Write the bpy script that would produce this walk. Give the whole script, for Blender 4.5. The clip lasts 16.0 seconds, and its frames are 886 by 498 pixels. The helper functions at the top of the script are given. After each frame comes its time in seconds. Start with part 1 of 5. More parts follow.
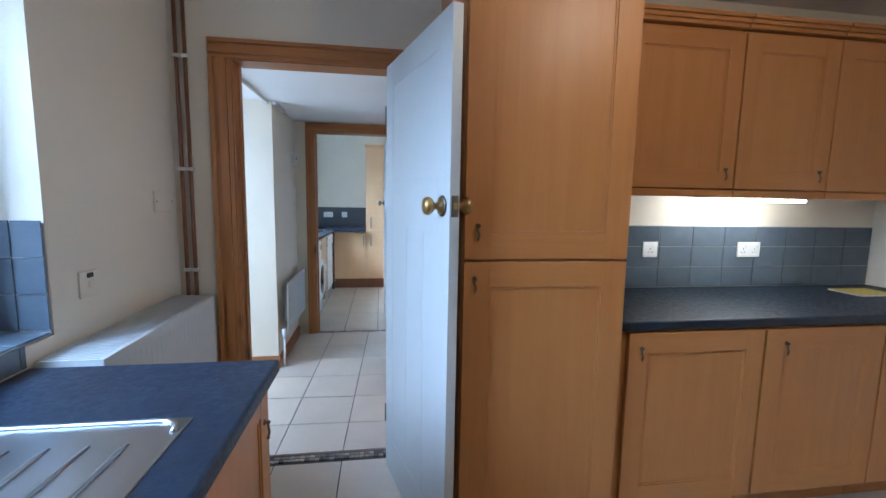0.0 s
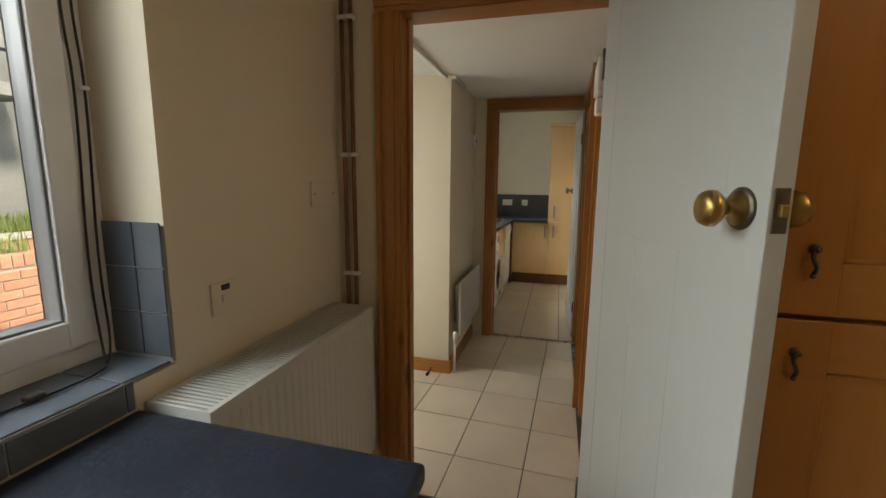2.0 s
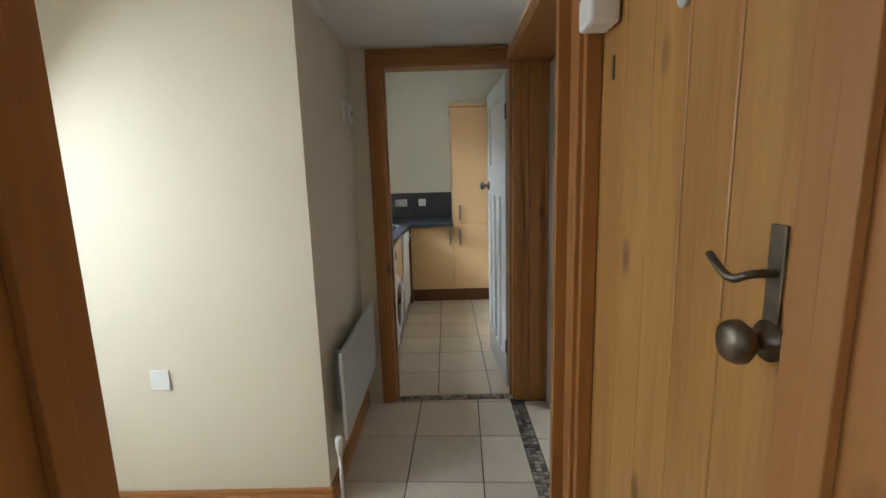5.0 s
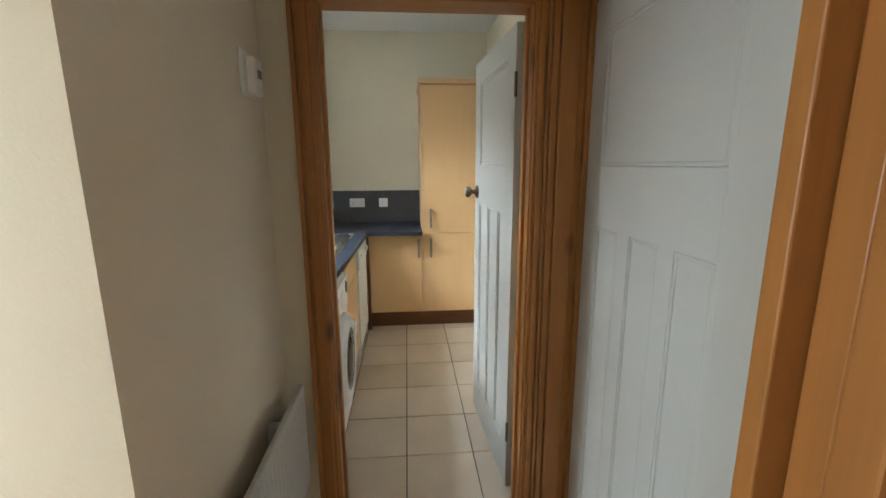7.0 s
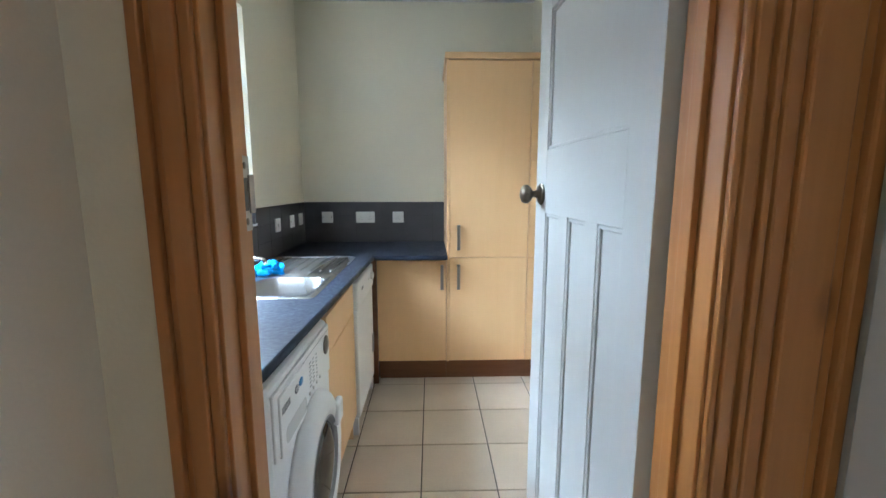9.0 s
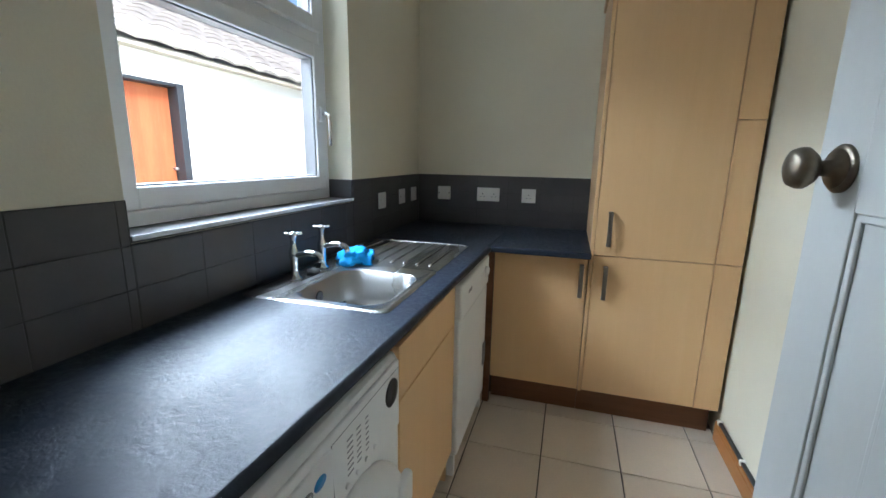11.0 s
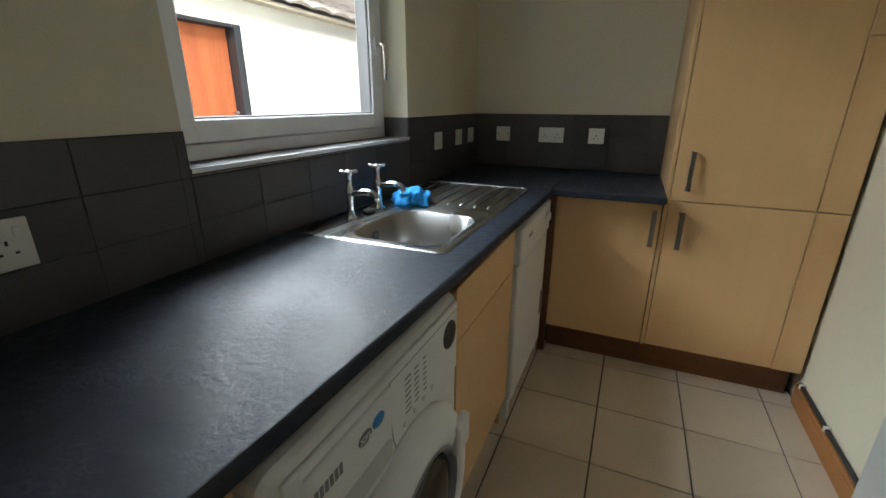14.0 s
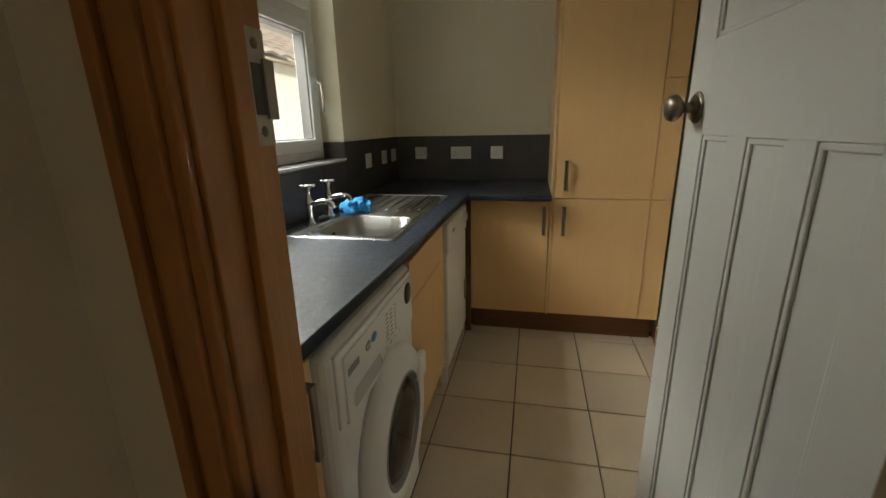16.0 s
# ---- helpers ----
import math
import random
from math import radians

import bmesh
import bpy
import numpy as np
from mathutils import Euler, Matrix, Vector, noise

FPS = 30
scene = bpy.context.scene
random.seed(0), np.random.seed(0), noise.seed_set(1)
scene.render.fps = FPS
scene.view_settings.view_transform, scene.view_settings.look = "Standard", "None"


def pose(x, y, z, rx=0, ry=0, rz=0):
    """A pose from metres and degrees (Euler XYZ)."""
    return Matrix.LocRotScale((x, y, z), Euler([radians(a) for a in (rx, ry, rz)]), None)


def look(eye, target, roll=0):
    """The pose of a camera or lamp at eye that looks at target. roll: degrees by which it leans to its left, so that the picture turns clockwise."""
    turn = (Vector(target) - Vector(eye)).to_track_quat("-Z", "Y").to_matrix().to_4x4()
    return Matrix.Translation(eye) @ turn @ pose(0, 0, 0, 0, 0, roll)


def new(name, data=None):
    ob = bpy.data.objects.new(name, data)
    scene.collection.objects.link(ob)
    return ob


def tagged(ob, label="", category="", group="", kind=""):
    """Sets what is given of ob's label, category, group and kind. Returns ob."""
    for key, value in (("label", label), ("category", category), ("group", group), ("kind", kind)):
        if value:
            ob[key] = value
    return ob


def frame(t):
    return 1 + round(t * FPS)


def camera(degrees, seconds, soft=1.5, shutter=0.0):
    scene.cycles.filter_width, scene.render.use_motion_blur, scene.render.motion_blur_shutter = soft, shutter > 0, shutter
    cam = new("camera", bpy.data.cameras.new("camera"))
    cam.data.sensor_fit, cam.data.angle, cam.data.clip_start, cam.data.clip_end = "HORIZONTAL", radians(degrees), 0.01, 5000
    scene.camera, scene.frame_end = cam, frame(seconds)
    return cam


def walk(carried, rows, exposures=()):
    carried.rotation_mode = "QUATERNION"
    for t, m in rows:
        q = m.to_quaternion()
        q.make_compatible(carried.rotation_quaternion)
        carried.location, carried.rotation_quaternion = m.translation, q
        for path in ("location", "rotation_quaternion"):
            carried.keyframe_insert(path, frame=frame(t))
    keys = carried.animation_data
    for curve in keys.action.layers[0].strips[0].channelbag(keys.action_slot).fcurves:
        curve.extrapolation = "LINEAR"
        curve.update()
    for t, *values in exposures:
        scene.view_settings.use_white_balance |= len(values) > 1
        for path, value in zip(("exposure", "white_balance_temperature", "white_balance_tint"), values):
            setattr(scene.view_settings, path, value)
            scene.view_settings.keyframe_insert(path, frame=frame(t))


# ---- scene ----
cam = camera(92.5, 16.0)
PATH = [
    (0, (-0.11, -0.175, 1.384), (0.18, 1.79, 1.149), 1.0),
    (0.5, (-0.242, -0.078, 1.395), (-0.205, 1.909, 1.165), 0.4),
    (1, (-0.284, 0.027, 1.386), (-0.547, 1.992, 1.122), 0.2),
    (1.5, (-0.22, 0.222, 1.407), (-0.752, 2.133, 1.155), 0.9),
    (2, (-0.199, 0.426, 1.4), (-0.716, 2.332, 1.086), 0.5),
    (2.5, (-0.272, 0.666, 1.399), (-0.631, 2.612, 1.108), 0.3),
    (3, (-0.296, 0.81, 1.387), (-0.601, 2.759, 1.058), 0.3),
    (3.5, (-0.276, 1.04, 1.375), (-0.726, 2.96, 1.044), -0.2),
    (4, (-0.271, 1.222, 1.382), (-0.802, 3.119, 1.035), -1.8),
    (4.5, (-0.325, 1.451, 1.378), (-0.496, 3.41, 1.014), -1.2),
    (4.7, (-0.378, 1.541, 1.378), (-0.465, 3.513, 1.054), -1.5),
    (7, (-0.457, 2.627, 1.468), (-0.294, 4.581, 1.077), -0.3),
    (7.5, (-0.434, 2.866, 1.411), (-0.315, 4.834, 1.074), -0.2),
    (8, (-0.393, 3.095, 1.388), (-0.365, 5.066, 1.051), -0.7),
    (8.5, (-0.412, 3.337, 1.326), (-0.339, 5.314, 1.032), -0.1),
    (8.7, (-0.439, 3.426, 1.352), (-0.36, 5.403, 1.06), -0.2),
    (10.8, (-0.420, 4.115, 1.326), (-0.920, 6.003, 0.892), 1.4),
    (11, (-0.452, 4.179, 1.326), (-1.003, 6.055, 0.905), 1.0),
    (11.5, (-0.505, 4.291, 1.316), (-1.185, 6.105, 0.821), -0.7),
    (12, (-0.530, 4.359, 1.276), (-1.370, 6.048, 0.608), 0.9),
    (12.5, (-0.523, 4.379, 1.259), (-1.378, 6.029, 0.519), 2.5),
    (13, (-0.516, 4.357, 1.269), (-1.333, 6.032, 0.542), 1.7),
    (13.5, (-0.512, 4.287, 1.281), (-1.306, 6.021, 0.675), 0.0),
    (14, (-0.492, 4.234, 1.279), (-1.251, 5.967, 0.628), 0.1),
    (14.5, (-0.435, 4.144, 1.267), (-1.212, 5.871, 0.624), -0.6),
    (15, (-0.398, 4.037, 1.273), (-1.135, 5.774, 0.609), 0.3),
    (15.5, (-0.388, 3.955, 1.289), (-1.022, 5.754, 0.685), 0.6),
    (16, (-0.443, 3.811, 1.293), (-0.842, 5.689, 0.732), -1.2),
]
walk(cam, [(t, look(eye, target, roll)) for t, eye, target, roll in PATH],
     [(0, 1.45, 4600, 10), (0.7, 1.1, 4900, 10), (1.5, 0.6, 5900, 10), (2.5, 0.2, 8700, 10), (3.5, 0.9, 7300, 10), (4.5, 0.65, 6300, 10), (6.8, 1.0, 6700, 10), (7.5, 1.15, 6500, 10), (8.5, 1.45, 5600, 10), (11, 0.5, 5900, 10), (12.5, 0.15, 6300, 10), (14.5, -0.3, 7300, 10), (16, -0.3, 8400, 10)])

# ---- world, sun, lamps ----
world = bpy.data.worlds.new("sky")
scene.world = world
world.use_nodes = True
wn = world.node_tree
sky = wn.nodes.new("ShaderNodeTexSky")
sky.sky_type, sky.sun_disc = "NISHITA", False
sky.sun_elevation, sky.sun_rotation = radians(50), radians(103)
wn.links.new(sky.outputs[0], wn.nodes["Background"].inputs[0])
wn.nodes["Background"].inputs[1].default_value = 0.15


def lamp(name, kind, m, energy, colour=(1, 1, 1), size=0.2, size_y=None):
    data = bpy.data.lights.new(name, kind)
    data.energy, data.color = energy, colour
    if kind == "AREA":
        data.size = size
        if size_y:
            data.shape, data.size_y = "RECTANGLE", size_y
    elif kind == "SUN":
        data.angle = size
    else:
        data.shadow_soft_size = size
    ob = new(name, data)
    ob.matrix_world = m
    return ob


lamp("sun", "SUN", look((0, 0, 10), (-2.6, 0.6, 6.8)), 4.5, (1, 0.96, 0.9), radians(10))
SKYLIGHT = (0.78, 0.90, 1.0)
# added area lamps at the windows, out of view, in place of sky light
lamp("kitchen_window_skylight", "AREA", look((-2.4, 0.1, 2.4), (-0.5, 0.4, 0.9)), 46, SKYLIGHT, 2.0, 1.3)
lamp("utility_window_skylight", "AREA", look((-3.0, 5.9, 3.3), (-1.0, 5.55, 0.9)), 520, SKYLIGHT, 3.6, 1.5)
# added lamp, hidden beside the window, brightens cabinets in place of yard bounce
lamp("utility_fill_lamp", "AREA", look((-2.5, 4.72, 2.05), (-0.6, 5.6, 0.9)), 12, SKYLIGHT, 1.1, 1.4)
lamp("hall_window_light", "AREA", look((-2.2, 2.7, 1.4), (-0.75, 2.78, 0.1)), 11, SKYLIGHT, 0.65, 1.3)
lamp("kitchen_ceiling_light", "POINT", pose(0.95, 0.45, 2.33), 6, (1, 0.72, 0.42), 0.06)

# ---- materials ----
def shader(name):
    m = bpy.data.materials.new(name)
    m.use_nodes = True
    t = m.node_tree
    return m, t, t.nodes["Principled BSDF"]


def surface(name, colour, rough=0.6, metal=0.0, vary=0.12, scale=6.0, bump=0.05, fine=90.0, stretch=(1, 1, 1), gloss_vary=0.03, piece=0.0, coat=0.0, dark=None):
    """Base colour with variation at two scales, roughness variation and fine relief."""
    m, t, b = shader(name)
    n, l = t.nodes.new, t.links.new
    co, mp = n("ShaderNodeNewGeometry"), n("ShaderNodeMapping")
    mp.inputs["Scale"].default_value = stretch
    l(co.outputs["Position"], mp.inputs["Vector"])
    big, small = n("ShaderNodeTexNoise"), n("ShaderNodeTexNoise")
    big.inputs["Scale"].default_value, big.inputs["Detail"].default_value = scale, 5
    small.inputs["Scale"].default_value, small.inputs["Detail"].default_value = fine, 3
    l(mp.outputs[0], big.inputs["Vector"]), l(mp.outputs[0], small.inputs["Vector"])
    add = n("ShaderNodeMath")
    add.operation = "MULTIPLY_ADD"
    l(small.outputs[0], add.inputs[0])
    add.inputs[1].default_value = 0.35
    l(big.outputs[0], add.inputs[2])
    ramp = n("ShaderNodeValToRGB")
    lo = dark if dark else tuple(c * (1 - vary) for c in colour)
    hi = tuple(min(1, c * (1 + vary * 0.6)) for c in colour)
    ramp.color_ramp.elements[0].position, ramp.color_ramp.elements[1].position = 0.42, 0.92
    ramp.color_ramp.elements[0].color, ramp.color_ramp.elements[1].color = (*lo, 1), (*hi, 1)
    l(add.outputs[0], ramp.inputs[0])
    out = ramp.outputs[0]
    if piece:
        info, hsv, mr = n("ShaderNodeObjectInfo"), n("ShaderNodeHueSaturation"), n("ShaderNodeMapRange")
        mr.inputs["To Min"].default_value, mr.inputs["To Max"].default_value = 1 - piece, 1 + piece
        l(info.outputs["Random"], mr.inputs[0]), l(mr.outputs[0], hsv.inputs["Value"]), l(out, hsv.inputs["Color"])
        out = hsv.outputs[0]
    l(out, b.inputs["Base Color"])
    rr = n("ShaderNodeMapRange")
    rr.inputs["From Min"].default_value, rr.inputs["From Max"].default_value = 0.3, 0.7
    rr.inputs["To Min"].default_value, rr.inputs["To Max"].default_value = max(0.02, rough - gloss_vary), min(1, rough + gloss_vary)
    l(big.outputs[0], rr.inputs[0]), l(rr.outputs[0], b.inputs["Roughness"])
    b.inputs["Metallic"].default_value = metal
    b.inputs["Coat Weight"].default_value = coat
    if bump:
        bp = n("ShaderNodeBump")
        bp.inputs["Strength"].default_value, bp.inputs["Distance"].default_value = bump, 0.004
        l(small.outputs[0], bp.inputs["Height"]), l(bp.outputs[0], b.inputs["Normal"])
    return m


def timber(name, light, dark, axis=2, ring=9.0, rough=0.45, knots=0.0, contrast=1.0):
    """Wood with a grain that runs along the axis, and knots where wanted."""
    m, t, b = shader(name)
    n, l = t.nodes.new, t.links.new
    co, mp = n("ShaderNodeNewGeometry"), n("ShaderNodeMapping")
    st = [ring, ring, ring]
    st[axis] = ring * 0.06
    mp.inputs["Scale"].default_value = st
    l(co.outputs["Position"], mp.inputs["Vector"])
    a, c = n("ShaderNodeTexNoise"), n("ShaderNodeTexNoise")
    a.inputs["Scale"].default_value, a.inputs["Detail"].default_value, a.inputs["Distortion"].default_value = 1.3, 6, 0.8
    c.inputs["Scale"].default_value, c.inputs["Detail"].default_value = 14.0, 4
    l(mp.outputs[0], a.inputs["Vector"]), l(mp.outputs[0], c.inputs["Vector"])
    mix = n("ShaderNodeMath")
    mix.operation = "MULTIPLY_ADD"
    mix.inputs[1].default_value = 0.45
    l(c.outputs[0], mix.inputs[0]), l(a.outputs[0], mix.inputs[2])
    ramp = n("ShaderNodeValToRGB")
    half = 0.22 / contrast
    ramp.color_ramp.elements[0].position, ramp.color_ramp.elements[1].position = 0.72 - half, 0.72 + half
    ramp.color_ramp.elements[0].color, ramp.color_ramp.elements[1].color = (*dark, 1), (*light, 1)
    l(mix.outputs[0], ramp.inputs[0])
    out = ramp.outputs[0]
    if knots:
        km, vo, kr, mx = n("ShaderNodeMapping"), n("ShaderNodeTexVoronoi"), n("ShaderNodeValToRGB"), n("ShaderNodeMix")
        ks = [5.5, 5.5, 5.5]
        ks[axis] = 2.6
        km.inputs["Scale"].default_value = ks
        l(co.outputs["Position"], km.inputs["Vector"]), l(km.outputs[0], vo.inputs["Vector"])
        vo.inputs["Scale"].default_value = 1.0
        kr.color_ramp.elements[0].position, kr.color_ramp.elements[1].position = 0.05, 0.16
        kr.color_ramp.elements[0].color, kr.color_ramp.elements[1].color = (knots, knots, knots, 1), (0, 0, 0, 1)
        l(vo.outputs["Distance"], kr.inputs[0])
        mx.data_type = "RGBA"
        l(kr.outputs[0], mx.inputs["Factor"])
        l(out, mx.inputs[6])
        mx.inputs[7].default_value = (dark[0] * 0.35, dark[1] * 0.3, dark[2] * 0.3, 1)
        out = mx.outputs[2]
    l(out, b.inputs["Base Color"])
    b.inputs["Roughness"].default_value = rough
    bp = n("ShaderNodeBump")
    bp.inputs["Strength"].default_value, bp.inputs["Distance"].default_value = 0.12, 0.002
    l(mix.outputs[0], bp.inputs["Height"]), l(bp.outputs[0], b.inputs["Normal"])
    return m


def slate_laminate(name, colour):
    """Dark laminate with a low riven relief: patches of fine texture between smoother areas."""
    m, t, b = shader(name)
    n, l = t.nodes.new, t.links.new
    co = n("ShaderNodeNewGeometry")
    def field(scale, detail, rough=0.5, distort=0.0):
        f = n("ShaderNodeTexNoise")
        f.inputs["Scale"].default_value, f.inputs["Detail"].default_value = scale, detail
        f.inputs["Roughness"].default_value, f.inputs["Distortion"].default_value = rough, distort
        l(co.outputs["Position"], f.inputs["Vector"])
        return f.outputs[0]
    patch, relief = field(7, 3), field(62, 9, 0.68, 0.35)
    ramp = n("ShaderNodeValToRGB")
    ramp.color_ramp.elements[0].position, ramp.color_ramp.elements[1].position = 0.3, 0.75
    ramp.color_ramp.elements[0].color = (*(c * 0.8 for c in colour), 1)
    ramp.color_ramp.elements[1].color = (*(c * 1.25 for c in colour), 1)
    l(patch, ramp.inputs[0]), l(ramp.outputs[0], b.inputs["Base Color"])
    mr = n("ShaderNodeMapRange")
    mr.inputs["From Min"].default_value, mr.inputs["From Max"].default_value = 0.35, 0.65
    mr.inputs["To Min"].default_value, mr.inputs["To Max"].default_value = 0.28, 0.50
    l(relief, mr.inputs[0]), l(mr.outputs[0], b.inputs["Roughness"])
    gate = n("ShaderNodeMapRange")
    gate.inputs["From Min"].default_value, gate.inputs["From Max"].default_value = 0.38, 0.62
    gate.inputs["To Min"].default_value, gate.inputs["To Max"].default_value = 0.12, 0.60
    l(patch, gate.inputs[0])
    b.inputs["Specular IOR Level"].default_value = 0.4
    bp = n("ShaderNodeBump")
    bp.inputs["Distance"].default_value = 0.004
    l(gate.outputs[0], bp.inputs["Strength"]), l(relief, bp.inputs["Height"]), l(bp.outputs[0], b.inputs["Normal"])
    return m


def glowing(name, colour, strength):
    m, t, b = shader(name)
    b.inputs["Emission Color"].default_value, b.inputs["Emission Strength"].default_value = (*colour, 1), strength
    return m


def pane_material(name):
    m, t, b = shader(name)
    b.inputs["Base Color"].default_value = (1, 1, 1, 1)
    b.inputs["Roughness"].default_value, b.inputs["IOR"].default_value = 0.02, 1.12
    b.inputs["Transmission Weight"].default_value = 1
    return m


M_WALL = surface("cream wall paint", (0.75, 0.67, 0.53), 0.8, vary=0.05, scale=1.6, bump=0.12, fine=140)
M_WALL_PALE = surface("pale cream wall paint", (0.74, 0.685, 0.535), 0.8, vary=0.05, scale=1.6, bump=0.12, fine=140)
M_CEIL = surface("white ceiling paint", (0.78, 0.77, 0.74), 0.85, vary=0.04, scale=2, bump=0.06)
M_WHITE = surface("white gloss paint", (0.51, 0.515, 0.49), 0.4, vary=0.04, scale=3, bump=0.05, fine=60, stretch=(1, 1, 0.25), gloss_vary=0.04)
M_UPVC = surface("white plastic frame", (0.82, 0.83, 0.84), 0.3, vary=0.02, bump=0.0)
M_PLATE = surface("white socket plastic", (0.82, 0.81, 0.77), 0.35, vary=0.03, bump=0.0)
M_PINE = timber("varnished pine", (0.46, 0.20, 0.055), (0.27, 0.095, 0.022), 2, 5, 0.38, 0.85, 0.42)
M_PINE_X = timber("varnished pine across", (0.46, 0.20, 0.055), (0.27, 0.095, 0.022), 0, 5, 0.38, 0.85, 0.42)
M_PINE_Y = timber("varnished pine along", (0.46, 0.20, 0.055), (0.27, 0.095, 0.022), 1, 5, 0.38, 0.85, 0.42)
M_PINEDOOR = timber("old pine boards", (0.52, 0.27, 0.075), (0.36, 0.16, 0.04), 2, 7, 0.45, 0.8)
M_OAK = timber("honey oak veneer", (0.46, 0.205, 0.048), (0.40, 0.165, 0.036), 2, 16, 0.42, 0.0, 0.7)
M_OAK_X = timber("honey oak rail", (0.46, 0.205, 0.048), (0.40, 0.165, 0.036), 0, 16, 0.42, 0.0, 0.7)
M_BEECH = timber("pale beech laminate", (0.70, 0.445, 0.225), (0.66, 0.405, 0.195), 2, 14, 0.42, 0.0, 0.45)
M_KICK = timber("brown plinth board", (0.20, 0.085, 0.035), (0.13, 0.05, 0.02), 0, 12, 0.5)
M_TOP = slate_laminate("slate blue worktop", (0.0135, 0.0195, 0.033))
M_TILE = surface("beige floor tile", (0.66, 0.56, 0.45), 0.34, vary=0.10, scale=3, bump=0.05, piece=0.06, gloss_vary=0.04)
M_GROUT = surface("dark grout", (0.10, 0.085, 0.07), 0.9, vary=0.2, scale=12, bump=0.2)
M_SLATE = surface("blue slate tile", (0.115, 0.14, 0.17), 0.24, vary=0.12, scale=12, bump=0.06, piece=0.10)
M_SLATE_GROUT = surface("grey grout", (0.30, 0.31, 0.31), 0.9, vary=0.1, bump=0.1)
M_DARKTILE = surface("charcoal wall tile", (0.070, 0.066, 0.066), 0.42, vary=0.12, scale=12, bump=0.06, piece=0.08)
M_DARKGROUT = surface("charcoal grout", (0.058, 0.055, 0.055), 0.9, vary=0.1, bump=0.1)
M_STEEL = surface("brushed steel", (0.50, 0.50, 0.50), 0.30, 1.0, vary=0.06, scale=5, bump=0.02, fine=220, stretch=(1, 0.08, 1), gloss_vary=0.06)
M_CHROME = surface("chrome", (0.75, 0.75, 0.75), 0.09, 1.0, vary=0.02, bump=0.0, gloss_vary=0.03)
M_NICKEL = surface("satin nickel", (0.27, 0.25, 0.23), 0.33, 1.0, vary=0.08, bump=0.0)
M_BRASS = surface("worn brass", (0.50, 0.34, 0.13), 0.34, 1.0, vary=0.2, scale=25, bump=0.02)
M_ANTIQUE = surface("antique pewter", (0.20, 0.17, 0.13), 0.4, 1.0, vary=0.3, scale=40, bump=0.05)
M_STRIKE = surface("worn painted metal", (0.46, 0.43, 0.36), 0.5, 0.3, vary=0.3, scale=40, bump=0.05)
M_COPPER = surface("painted copper pipe", (0.25, 0.115, 0.06), 0.38, 0.5, vary=0.2, scale=8, bump=0.02)
M_APPLIANCE = surface("white enamel", (0.80, 0.80, 0.79), 0.5, vary=0.02, bump=0.0)
M_GREYPL = surface("grey plastic", (0.22, 0.22, 0.23), 0.4, vary=0.05, bump=0.0)
M_GRIP = surface("white plastic greyed as shade", (0.55, 0.55, 0.54), 0.5, vary=0.03, bump=0.0)
M_BLACK = surface("black plastic", (0.018, 0.018, 0.02), 0.3, vary=0.1, bump=0.0)
M_RUBBER = surface("dark rubber", (0.03, 0.03, 0.032), 0.6, vary=0.1, bump=0.02)
M_BLUE = surface("blue print", (0.03, 0.25, 0.60), 0.4, vary=0.03, bump=0.0)
M_CLOTH = surface("blue cloth", (0.01, 0.30, 0.72), 0.9, vary=0.15, scale=30, bump=0.3, fine=300)
M_SHADOWGLASS = surface("dark door glass", (0.012, 0.012, 0.014), 0.06, vary=0.1, bump=0.0, gloss_vary=0.02)
M_PANE = pane_material("window glass")
M_BRICK = surface("orange brick", (0.48, 0.24, 0.15), 0.85, vary=0.25, scale=14, bump=0.3, fine=120, piece=0.16)
M_MORTAR = surface("pale mortar", (0.45, 0.40, 0.33), 0.95, vary=0.12, bump=0.3)
M_CONC = surface("weathered concrete", (0.31, 0.32, 0.30), 0.92, vary=0.22, scale=1.3, bump=0.3, fine=25)
M_SLAB = surface("grey paving slab", (0.48, 0.45, 0.40), 0.9, vary=0.15, scale=6, bump=0.2)
M_EARTH = surface("garden earth", (0.10, 0.085, 0.05), 0.95, vary=0.3, scale=5, bump=0.4)
M_GRASS = surface("grass blades", (0.22, 0.29, 0.08), 0.7, vary=0.4, scale=3, bump=0.0)
M_LEAF = surface("green leaves", (0.10, 0.19, 0.04), 0.6, vary=0.4, scale=4, bump=0.0)
M_RENDER = surface("white render", (0.80, 0.79, 0.76), 0.9, vary=0.05, scale=2, bump=0.2)
M_ROOF = surface("grey concrete roof tile", (0.42, 0.38, 0.34), 0.9, vary=0.25, scale=5, bump=0.3, piece=0.1)
M_REDDOOR = timber("red-brown stained boards", (0.46, 0.14, 0.055), (0.36, 0.09, 0.035), 2, 8, 0.55)
M_DARKMETAL = surface("dark painted metal", (0.05, 0.055, 0.065), 0.45, 0.3, vary=0.2, bump=0.0)
M_HOSE = surface("blue hose", (0.03, 0.22, 0.48), 0.45, vary=0.1, bump=0.0)
M_MOSAIC = surface("mosaic chips", (0.26, 0.22, 0.18), 0.4, vary=0.4, scale=30, bump=0.1, piece=0.75)
M_PAPER = surface("yellow cover", (0.70, 0.60, 0.12), 0.5, vary=0.1, bump=0.0)
M_STRIP = glowing("lit tube", (1, 0.86, 0.62), 45)

# ---- shape helpers ----
WORLD = {}
SHIFT = [Vector((0, 0, 0))]
KITCHEN, REST = Vector((0.018, 0, 0)), Vector((0, 0, 0))


